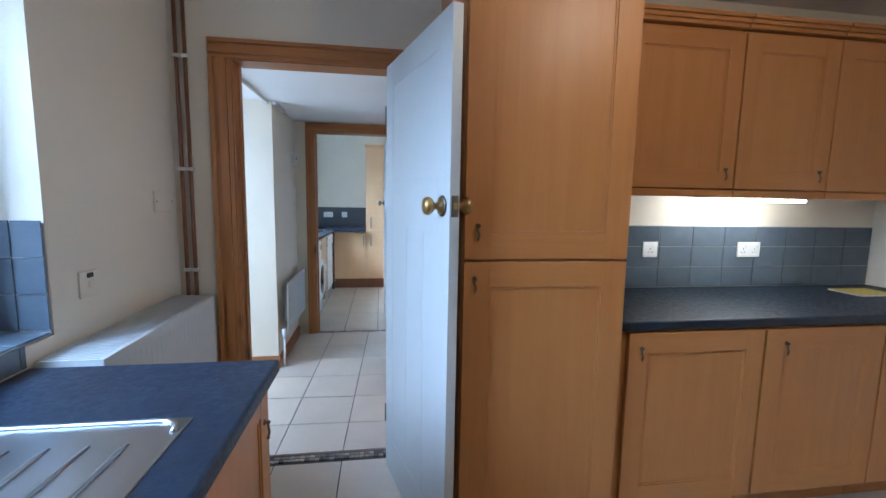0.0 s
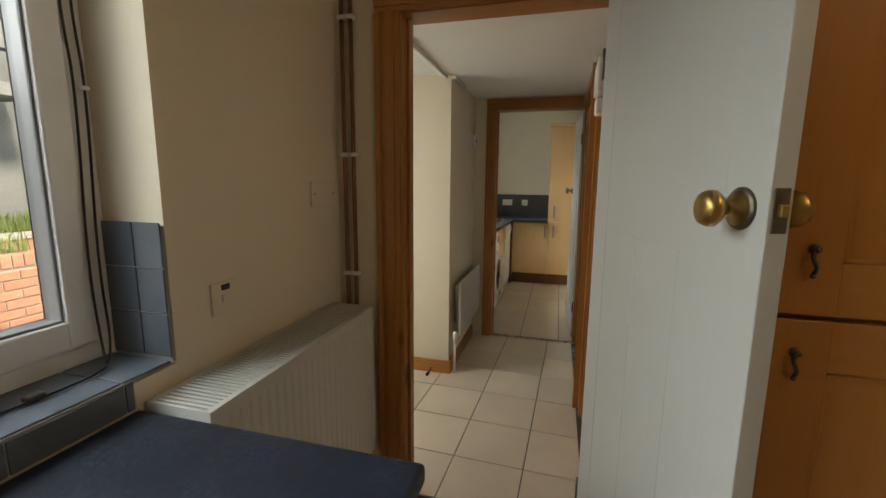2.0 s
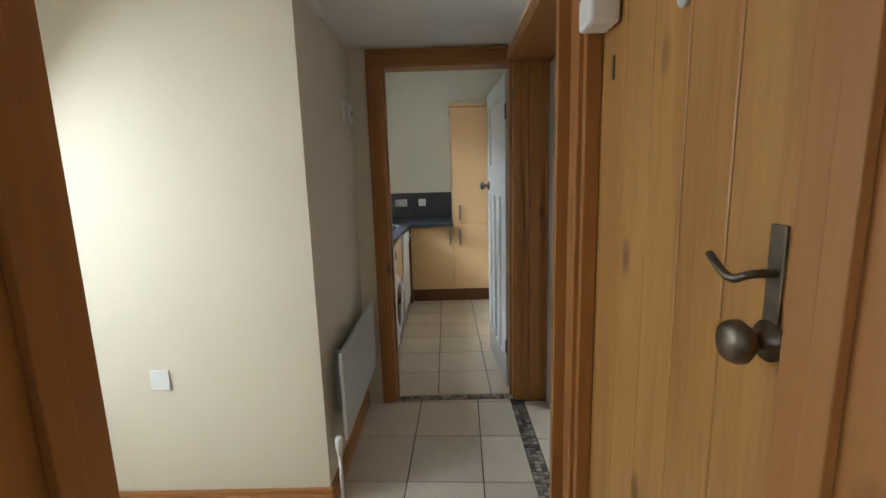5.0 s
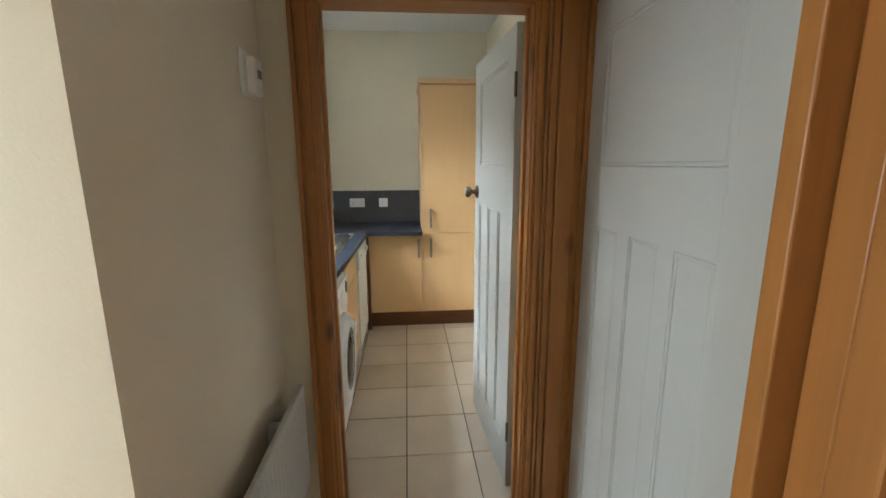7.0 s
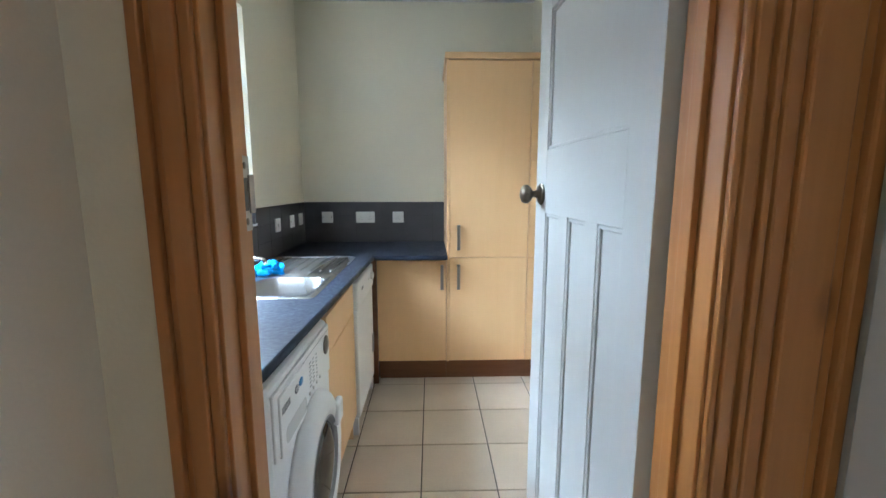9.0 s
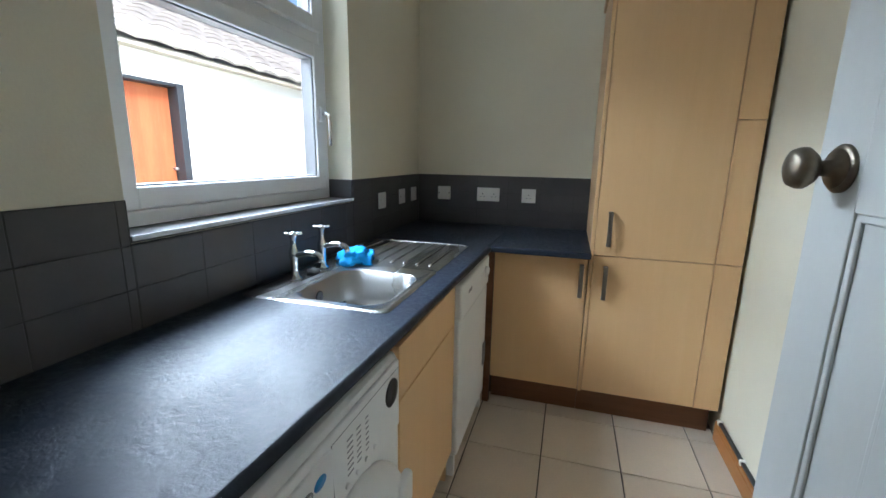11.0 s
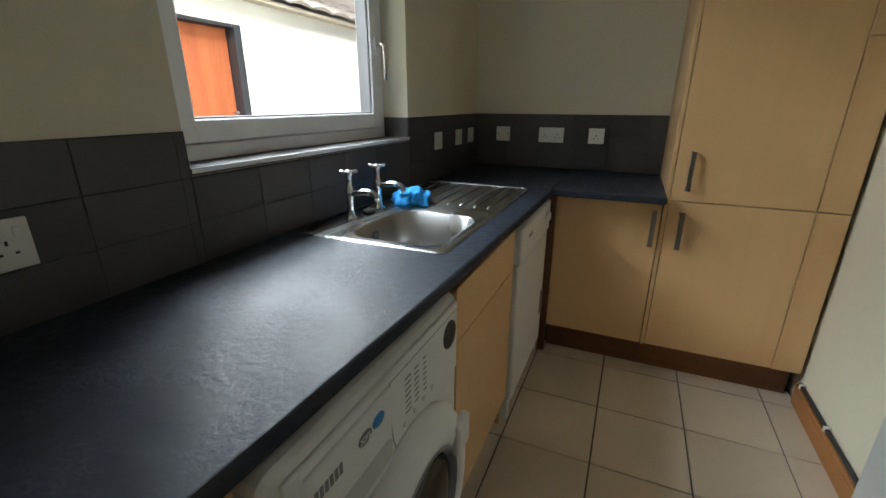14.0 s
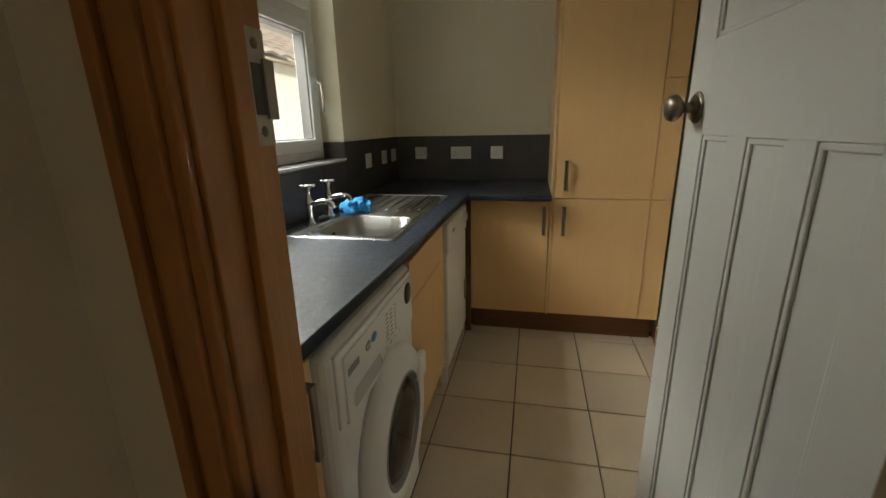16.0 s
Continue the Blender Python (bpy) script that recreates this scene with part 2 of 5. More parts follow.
def box_bm(x0, x1, y0, y1, z0, z1, bevel=0.0, into=None, seg=2):
    bm = bmesh.new()
    bmesh.ops.create_cube(bm, size=1)
    for v in bm.verts:
        v.co = ((x0 + x1) / 2 + v.co.x * (x1 - x0), (y0 + y1) / 2 + v.co.y * (y1 - y0), (z0 + z1) / 2 + v.co.z * (z1 - z0))
    if bevel:
        bmesh.ops.bevel(bm, geom=bm.edges[:], offset=bevel, segments=seg, affect="EDGES", profile=0.5)
    if into is None:
        return bm
    join(into, bm)
    return into


def join(a, b):
    me = bpy.data.meshes.new("join")
    b.to_mesh(me)
    b.free()
    a.from_mesh(me)
    bpy.data.meshes.remove(me)
    return a


def lathe(profile, n=24, m=None):
    """A turned shape: (radius, height) pairs round the local z axis."""
    bm = bmesh.new()
    rings = []
    for r, z in profile:
        rings.append([bm.verts.new((max(r, 1e-4) * math.cos(2 * math.pi * i / n), max(r, 1e-4) * math.sin(2 * math.pi * i / n), z)) for i in range(n)])
    for a, b in zip(rings, rings[1:]):
        for i in range(n):
            bm.faces.new((a[i], a[(i + 1) % n], b[(i + 1) % n], b[i]))
    bm.faces.new(rings[0][::-1]), bm.faces.new(rings[-1])
    bmesh.ops.recalc_face_normals(bm, faces=bm.faces[:])
    for f in bm.faces:
        f.smooth = True
    if m:
        bm.transform(m)
    return bm


def tube(points, r, n=10, close=False):
    """A round bar along points."""
    bm = bmesh.new()
    pts = [Vector(p) for p in points]
    rings, up = [], Vector((0.31, 0.2, 0.93)).normalized()
    for i, p in enumerate(pts):
        d = (pts[min(i + 1, len(pts) - 1)] - pts[max(i - 1, 0)]).normalized()
        if abs(d.dot(up)) > 0.95:
            up = Vector((0.93, 0.31, 0.2)).normalized()
        u = d.cross(up).normalized()
        w = d.cross(u)
        rings.append([bm.verts.new(p + r * (math.cos(2 * math.pi * k / n) * u + math.sin(2 * math.pi * k / n) * w)) for k in range(n)])
    for a, b in zip(rings, rings[1:]):
        best = min(range(n), key=lambda s: (a[0].co - b[s].co).length)
        for k in range(n):
            bm.faces.new((a[k], a[(k + 1) % n], b[(k + 1 + best) % n], b[(k + best) % n]))
    bm.faces.new(rings[0][::-1]), bm.faces.new(rings[-1])
    bmesh.ops.recalc_face_normals(bm, faces=bm.faces[:])
    for f in bm.faces:
        f.smooth = True
    return bm


def arc(points, steps=6):
    """A rounded polyline through control points."""
    pts = [Vector(p) for p in points]
    out = [pts[0]]
    for a, b, c in zip(pts, pts[1:], pts[2:]):
        p, q = (a + b) / 2 if a is not pts[0] else a.lerp(b, 0.5), (b + c) / 2
        for i in range(steps + 1):
            s = i / steps
            out.append(p.lerp(b, s).lerp(b.lerp(q, s), s))
    return out + [pts[-1]]


def rounded(x0, x1, y0, y1, r, n=6):
    out = []
    for cx, cy, a0 in ((x1 - r, y0 + r, -90), (x1 - r, y1 - r, 0), (x0 + r, y1 - r, 90), (x0 + r, y0 + r, 180)):
        out += [(cx + r * math.cos(radians(a0 + 90 * i / n)), cy + r * math.sin(radians(a0 + 90 * i / n))) for i in range(n + 1)]
    return out


def thing(name, label="", category="", at=(0, 0, 0), m=None, group="", kind=""):
    ob = new(name)
    m = Matrix.Translation(SHIFT[0]) @ (m if m else Matrix.Translation(at))
    ob.matrix_world = m
    WORLD[ob] = m
    return tagged(ob, label, category, group, kind)


def part(name, bm, material, parent=None, label="", local=False):
    """One bmesh as one mesh object under a thing or a part. local: its points are in the thing's own space."""
    if not local:
        bm.transform(Matrix.Translation(SHIFT[0]))
    me = bpy.data.meshes.new(name)
    bm.to_mesh(me)
    bm.free()
    me.materials.append(material)
    ob = new(name, me)
    WORLD[ob] = Matrix()
    if parent:
        ob.parent = parent
        if local:
            WORLD[ob] = WORLD[parent]
        else:
            ob.matrix_parent_inverse = WORLD[parent].inverted()
    if label:
        ob["label"] = label
    return ob


def structure(name, bm, material, label, category):
    return tagged(part(name, bm, material), label, category, kind="structure")


def piece(name, me, parent, x, y, z, turn=0):
    ob = new(name, me)
    ob.parent = parent
    ob.matrix_parent_inverse = WORLD[parent].inverted()
    ob.matrix_basis = pose(x + SHIFT[0].x, y, z, 0, 0, turn)
    return ob


def mesh_of(name, bm, material):
    me = bpy.data.meshes.new(name)
    bm.to_mesh(me)
    bm.free()
    me.materials.append(material)
    return me


def wall_bm(boxes):
    bm = bmesh.new()
    for b in boxes:
        box_bm(*b, into=bm)
    return bm


# ---- structure ----
CEIL_K, CEIL_H, CEIL_U = 2.45, 2.10, 2.68
KX0, KX1, KY0, KY1 = -1.075, 2.80, -2.6, 1.98
UX0, UX1, UY0, UY1 = -1.43, 0.33, 4.28, 6.90
D1 = (-0.80, -0.075)
D2 = (-0.745, -0.015)

floor = structure("floor", box_bm(-2.3, 2.95, -2.75, 7.05, -0.15, -0.008), M_GROUT, "beige ceramic tiled floor with dark grout joints", "floor")

SHIFT[0] = KITCHEN
# window wall of the kitchen, with the window opening
structure("wall_kitchen_west", wall_bm([(-1.36, KX0, -2.75, -0.95, 0, CEIL_K), (-1.36, KX0, 1.18, 1.98, 0, CEIL_K), (-1.36, KX0, -0.95, 1.18, 0, 0.968), (-1.36, KX0, -0.95, 1.18, 2.12, CEIL_K)]), M_WALL, "cream painted plaster wall round the kitchen window", "wall")
structure("wall_kitchen_north", wall_bm([(-2.4, D1[0] - 0.02, 1.98, 2.10, 0, CEIL_K), (D1[1] + 0.02, 2.95, 1.98, 2.10, 0, CEIL_K), (D1[0] - 0.02, D1[1] + 0.02, 1.98, 2.10, 2.02, CEIL_K)]), M_WALL, "cream painted plaster wall with a doorway", "wall")
structure("wall_kitchen_east", box_bm(KX1, KX1 + 0.15, -2.75, 1.98, 0, CEIL_K), M_WALL, "cream painted plaster wall", "wall")
structure("wall_kitchen_south", box_bm(KX0, KX1, -2.75, KY0, 0, CEIL_K), M_WALL, "cream painted plaster wall", "wall")
structure("ceiling_kitchen", box_bm(-1.36, 2.95, -2.75, 2.10, CEIL_K, CEIL_K + 0.1), M_CEIL, "white painted ceiling", "ceiling")
SHIFT[0] = REST
# hall: a recess to the west with its own window, then a narrow passage
structure("wall_hall_west", wall_bm([(-2.4, -2.25, 2.10, 2.30, 0, CEIL_H), (-2.4, -2.25, 3.05, 3.295, 0, CEIL_H), (-2.4, -2.25, 2.30, 3.05, 0, 0.65), (-2.4, -2.25, 2.30, 3.05, 2.0, CEIL_H)]), M_WALL, "cream painted plaster wall round a small window", "wall")
structure("wall_hall_nib", box_bm(-2.4, -0.930, 3.295, 4.16, 0, CEIL_H), M_WALL, "cream painted plaster wall projecting into the passage", "wall")
structure("wall_hall_east", wall_bm([(0.075, 0.2, 2.10, 3.05, 0, CEIL_H), (0.22, 0.35, 3.05, 4.16, 0, CEIL_H), (0.2, 0.22, 3.05, 3.06, 0, CEIL_H), (0.035, 0.075, 2.10, 2.114, 0, CEIL_H), (0.035, 0.075, 2.114, 3.034, 2.04, CEIL_H), (-0.04, 0.22, 3.07, 4.13, 2.06, CEIL_H)]), M_WALL, "cream painted plaster wall with two doors", "wall")
structure("ceiling_hall", box_bm(-2.4, 0.35, 2.10, 4.16, CEIL_H, CEIL_H + 0.1), M_CEIL, "low white painted ceiling", "ceiling")
# utility room
structure("wall_utility_south", wall_bm([(-1.63, D2[0] - 0.02, 4.16, UY0, 0, CEIL_U), (D2[1] + 0.02, 0.5, 4.16, UY0, 0, CEIL_U), (D2[0] - 0.02, D2[1] + 0.02, 4.16, UY0, 2.02, CEIL_U)]), M_WALL_PALE, "cream painted plaster wall with a doorway", "wall")
structure("wall_utility_west", wall_bm([(-1.63, UX0, UY0, 4.905, 0, CEIL_U), (-1.63, UX0, 5.98, 7.05, 0, CEIL_U), (-1.63, UX0, 4.905, 5.98, 0, 1.118), (-1.63, UX0, 4.905, 5.98, 2.28, CEIL_U)]), M_WALL_PALE, "cream painted plaster wall round the utility window", "wall")
structure("wall_utility_north", box_bm(UX0, 0.5, UY1, 7.05, 0, CEIL_U), M_WALL_PALE, "cream painted plaster wall", "wall")
structure("wall_utility_east", box_bm(UX1, 0.5, UY0, UY1, 0, CEIL_U), M_WALL_PALE, "cream painted plaster wall", "wall")
structure("ceiling_utility", box_bm(-1.63, 0.5, 4.16, 7.05, CEIL_U, CEIL_U + 0.1), M_CEIL, "white painted ceiling", "ceiling")


# ---- doorways ----
def doorway(name, x0, x1, y0, y1, top, wide_l, wide_r, label, sides=(True, True)):
    """A pine lining in the wall with moulded architraves on both faces."""
    t = thing(name, label, "door frame", at=((x0 + x1) / 2, y0, 0), kind="structure")
    lining = box_bm(x0 - 0.02, x0, y0 - 0.002, y1 + 0.002, 0, top, 0.002)
    part("lining", lining, M_PINE, t)
    part("lining", box_bm(x1, x1 + 0.02, y0 - 0.002, y1 + 0.002, 0, top, 0.002), M_PINE, t)
    part("head_lining", box_bm(x0 - 0.02, x1 + 0.02, y0 - 0.002, y1 + 0.002, top, top + 0.02, 0.002), M_PINE_X, t)
    part("door_stop", box_bm(x0, x0 + 0.012, y0 + 0.045, y0 + 0.075, 0, top, 0.002), M_PINE, t)
    part("door_stop", box_bm(x1 - 0.012, x1, y0 + 0.045, y0 + 0.075, 0, top, 0.002), M_PINE, t)
    for k, (yy, d) in enumerate(((y0, -1), (y1, 1))):
        if not sides[k]:
            continue
        def strip(a, b, z0, z1, horizontal=False):
            bm = bmesh.new()
            for i0, i1, th in ((0.0, 0.22, 0.014), (0.22, 0.62, 0.020), (0.62, 0.78, 0.012), (0.78, 1.0, 0.022)):
                lo, hi = sorted((yy + d * 0.001, yy + d * th))
                if horizontal:
                    box_bm(a, b, lo, hi, z0 + (z1 - z0) * i0, z0 + (z1 - z0) * i1, 0.003, bm)
                else:
                    box_bm(min(a + (b - a) * i0, a + (b - a) * i1), max(a + (b - a) * i0, a + (b - a) * i1), lo, hi, z0, z1, 0.003, bm)
            return bm
        if wide_l:
            part("architrave", strip(x0 - 0.006, x0 - wide_l, 0, top + 0.006), M_PINE, t)
        if wide_r:
            part("architrave", strip(x1 + 0.006, x1 + wide_r, 0, top + 0.006), M_PINE, t)
        part("head_architrave", strip(x0 - wide_l, x1 + wide_r, top + 0.006, top + 0.09, True), M_PINE_X, t)
    return t


SHIFT[0] = KITCHEN
doorway("door_frame_1", *D1, 1.98, 2.10, 2.0, 0.105, 0.09, "varnished pine door lining with moulded architrave", (True, False))
SHIFT[0] = REST
doorway("door_frame_2", *D2, 4.16, 4.28, 2.0, 0.085, 0.06, "varnished pine door lining with moulded architrave", (True, False))


sp = thing("strike_plate", "worn metal strike plate screwed to the pine jamb", "strike plate", at=(D2[0], 4.24, 1.33))
part("plate", box_bm(D2[0], D2[0] + 0.0025, 4.246, 4.2795, 1.274, 1.398, 0.001), M_STRIKE, sp, "paint-smeared metal plate")
part("slot", box_bm(D2[0] + 0.002, D2[0] + 0.0032, 4.250, 4.268, 1.308, 1.362), M_BLACK, sp, "dark latch slot")
part("lip", box_bm(D2[0] + 0.0026, D2[0] + 0.006, 4.269, 4.289, 1.303, 1.368, 0.0015), M_NICKEL, sp, "curved metal lip")
for z in (1.290, 1.382):
    part("screw", lathe([(0.006, 0), (0.006, 0.0008), (0.001, 0.0012)], 12, pose(D2[0] + 0.0026, 4.260, z, 0, 90)), M_ANTIQUE, sp, "dark screw head")


def knob(parent, m, finish, local=True):
    k = part("knob", lathe([(0.028, 0.0), (0.029, 0.004), (0.013, 0.008), (0.011, 0.024), (0.022, 0.031), (0.031, 0.042), (0.0305, 0.050), (0.027, 0.058), (0.017, 0.063), (0.003, 0.065)], 24, m), finish, parent, local=local)
    return k


def old_leaf(name, m, width, height, label, swing=1, finish=M_BRASS, kz=1.36, recess=0.009):
    """A painted leaf: one wide panel over three upright ones. Local x runs from the hinge, y is its thickness."""
    t = thing(name, label, "door", m=m)
    h = 0.018
    bm = box_bm(0.02, width - 0.02, -h + recess, h - recess, 0.03, height - 0.03)
    st, lock, bottom, top = 0.105, (1.26, 1.46), 0.20, height - 0.11
    for a, b in ((0, st), (width - st, width)):
        box_bm(a, b, -h, h, 0.012, height, 0.002, bm)
    for a, b in ((0.012, bottom), lock, (top, height)):
        box_bm(st - 0.001, width - st + 0.001, -h + 0.0003, h - 0.0003, a, b, 0.002, bm)
    inner = width - 2 * st
    mu = 0.07
    pw = (inner - 2 * mu) / 3
    for i in (1, 2):
        a = st + i * pw + (i - 1) * mu
        box_bm(a, a + mu, -h + 0.0005, h - 0.0005, bottom - 0.002, lock[0] + 0.002, 0.002, bm)
    cells = [(st + i * (pw + mu), st + i * (pw + mu) + pw, bottom, lock[0]) for i in range(3)] + [(st, width - st, lock[1], top)]
    for a, b, z0, z1 in (cells if recess > 0.003 else ()):
        for s in (-1, 1):
            lo, hi = sorted((s * (h - recess - 0.001), s * (h - recess / 3)))
            for q in ((a, a + 0.012, z0, z1), (b - 0.012, b, z0, z1), (a, b, z0, z0 + 0.012), (a, b, z1 - 0.012, z1)):
                box_bm(q[0], q[1], lo, hi, q[2], q[3], 0.003, bm)
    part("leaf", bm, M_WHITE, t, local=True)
    if finish:
        for s in (-1, 1):
            part("rose", lathe([(0.036, 0), (0.036, 0.003), (0.033, 0.006), (0.026, 0.007), (0.01, 0.010)], 24, pose(width - 0.06, s * h, kz, -90 * s)), M_ANTIQUE, t, "dark round rose", True)
            knob(t, pose(width - 0.06, s * (h + 0.006), kz, -90 * s), finish)
        part("latch_plate", box_bm(width - 0.001, width + 0.002, -0.012, 0.012, 1.325, 1.395, 0.001), M_ANTIQUE, t, "brass latch plate", True)
        part("latch", box_bm(width + 0.001, width + 0.011, -0.006, 0.006, 1.35, 1.37, 0.002), M_BRASS, t, "brass latch bolt", True)
    for z in (0.25, 1.72):
        part("hinge", tube([(-0.004, swing * h, z), (-0.004, swing * h, z + 0.09)], 0.006), M_ANTIQUE, t, local=True)
    return t


a1 = math.degrees(math.atan2(-0.666, 0.179))
SHIFT[0] = KITCHEN
old_leaf("door_1", pose(-0.084, 1.902, 0.0, 0, 0, a1), 0.742, 1.985, "white painted panelled door standing open, brass knob", -1, recess=0.0014)
hb = thing("trim_hinge_post", "varnished pine post carrying the hinges of the open door", "door frame", at=(-0.065, 1.93, 0), kind="structure")
part("post", box_bm(D1[1] + 0.001, D1[1] + 0.088, 1.910, 1.957, 0, 2.0, 0.004), M_PINE, hb)
SHIFT[0] = REST
a2 = math.degrees(math.atan2(0.71, -0.036))
old_leaf("door_2", pose(-0.020, 4.300, 0.0, 0, 0, a2), 0.715, 1.985, "white painted panelled door standing open into utility room", 1, M_ANTIQUE, 1.32)

# white panelled door, shut, in its pine frame
m3 = pose(0.198, 3.33, 0.0, 0, 0, 90)
old_leaf("door_3", m3, 0.775, 1.985, "white painted panelled door, shut, in a pine frame", 1, None, recess=0.004)
fr = thing("door_frame_3", "varnished pine frame round the shut white door", "door frame", at=(0.0, 3.1, 0), kind="structure")
part("post", box_bm(-0.055, 0.034, 3.035, 3.065, 0, 2.06, 0.003), M_PINE, fr)
for y0, y1, x0 in ((2.905, 2.932, -0.012), (2.933, 2.985, -0.026), (2.986, 3.033, -0.018)):
    part("moulding", box_bm(x0, 0.0352, y0, y1, 0, 2.035, 0.005), M_PINE, fr)
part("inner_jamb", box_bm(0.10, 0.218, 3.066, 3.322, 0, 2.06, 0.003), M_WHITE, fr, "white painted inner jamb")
for x0, x1, th in ((0.048, 0.075, 0.022), (0.076, 0.145, 0.030), (0.146, 0.172, 0.018), (0.173, 0.198, 0.030)):
    part("moulding", box_bm(x0, x1, 4.159 - th, 4.159, 0, 2.06, 0.005), M_PINE, fr)
part("head", box_bm(-0.05, 0.218, 3.066, 4.128, 2.0, 2.06, 0.004), M_PINE_Y, fr)

# boarded pine door, shut
pd = thing("door_4", "boarded pine door, shut, with thumb latch and dark knob", "door", at=(0.05, 2.68, 0))
for i in range(6):
    part("board", box_bm(0.036, 0.068, 2.204 + i * 0.138, 2.204 + (i + 1) * 0.138 - 0.002, 0.012, 1.98, 0.004), M_PINEDOOR, pd)
knob(pd, pose(0.034, 2.232, 1.150, 0, -90, 0), M_ANTIQUE, False)
part("latch_plate", box_bm(0.031, 0.035, 2.218, 2.246, 1.16, 1.31, 0.001), M_ANTIQUE, pd, "dark latch plate")
part("latch_handle", tube(arc([(0.033, 2.232, 1.245), (-0.005, 2.230, 1.245), (-0.020, 2.245, 1.232), (-0.018, 2.295, 1.262)]), 0.006), M_ANTIQUE, pd, "dark curved latch handle")
part("keyhole_cover", box_bm(0.032, 0.0355, 2.82, 2.835, 1.62, 1.68, 0.002), M_ANTIQUE, pd, "small dark bolt")
part("sign", lathe([(0.045, 0), (0.045, 0.005), (0.04, 0.008), (0.002, 0.008)], 28, pose(0.035, 2.50, 1.74, 0, -90, 0) @ Matrix.Diagonal((1.5, 0.75, 1, 1))), M_WHITE, pd, "white oval plaque")
f4 = thing("door_frame_4", "pine frame round the boarded door", "door frame", at=(0.05, 2.2, 0), kind="structure")
part("jamb", box_bm(0.028, 0.074, 2.115, 2.201, 0, 2.04, 0.004), M_PINE, f4)
part("head", box_bm(0.004, 0.074, 2.202, 2.904, 1.985, 2.04, 0.004), M_PINE_Y, f4)

# ---- baseboards ----
def baseboard(name, x0, x1, y0, y1, material):
    bm = box_bm(x0, x1, y0, y1, 0, 0.075, 0.002)
    s = 0.003
    if x1 - x0 > y1 - y0:
        box_bm(x0, x1, y0 + s, y1, 0.075, 0.098, 0.004, bm)
    else:
        box_bm(x0, x1 - s, y0, y1, 0.075, 0.098, 0.004, bm)
    return structure(name, bm, material, "varnished pine skirting board", "baseboard")


baseboard("baseboard_nib_front", -2.25, -0.913, 3.278, 3.294, M_PINE_X)
baseboard("baseboard_nib_side", -0.929, -0.913, 3.295, 4.135, M_PINE_Y)
baseboard("baseboard_utility", UX1 - 0.017, UX1 - 0.001, 5.1, 6.33, M_PINE_Y)

# ---- kitchen ----
def socket(name, x, y, z, face, w=0.086, kind="single", plate=M_PLATE, h=0.086):
    """A wall plate. face: 'x' on a wall facing east, 'y' on a wall facing south."""
    m = pose(x, y, z, 0, 0, 0 if face == "y" else 90)
    labels = {"single": "white single switched socket on the wall", "double": "white double socket on the wall", "blank": "white blank plate on the wall", "spur": "white fused switch plate on the wall", "switch": "white switch plate on tiled wall"}
    t = thing("wall_socket" if kind in ("single", "double") else "wall_switch", labels[kind], "wall socket" if kind in ("single", "double") else "wall switch", m=m)
    part("plate", box_bm(-w / 2, w / 2, -0.009, -0.0005, -h / 2, h / 2, 0.003), plate, t, local=True)
    if kind in ("single", "double"):
        for cx in ((0,) if kind == "single" else (-w / 4, w / 4)):
            bm = bmesh.new()
            for dx, dz, sx, sz in ((0, 0.004, 0.004, 0.008), (-0.011, -0.014, 0.006, 0.004), (0.011, -0.014, 0.006, 0.004)):
                box_bm(cx + dx - sx / 2, cx + dx + sx / 2, -0.0100, -0.0085, dz - sz / 2, dz + sz / 2, 0, bm)
            part("pin_holes", bm, M_BLACK, t, "dark pin holes", True)
            part("rocker", box_bm(cx + 0.012, cx + 0.024, -0.013, -0.008, 0.012, 0.030, 0.002), plate, t, local=True)
    elif kind in ("switch", "spur"):
        part("rocker", box_bm(-0.012, 0.012, -0.014, -0.008, -0.012, 0.012, 0.002), plate, t, local=True)
        if kind == "spur":
            part("fuse_carrier", box_bm(-0.012, 0.016, -0.013, -0.008, 0.020, 0.036, 0.002), M_BLACK, t, "dark fuse carrier", True)
    else:
        for dx in (-w * 0.4, w * 0.4):
            part("screw", lathe([(0.004, 0), (0.004, 0.001), (0.001, 0.0015)], 10, pose(dx, -0.009, 0, 90)), M_ANTIQUE, t, local=True)
    return t


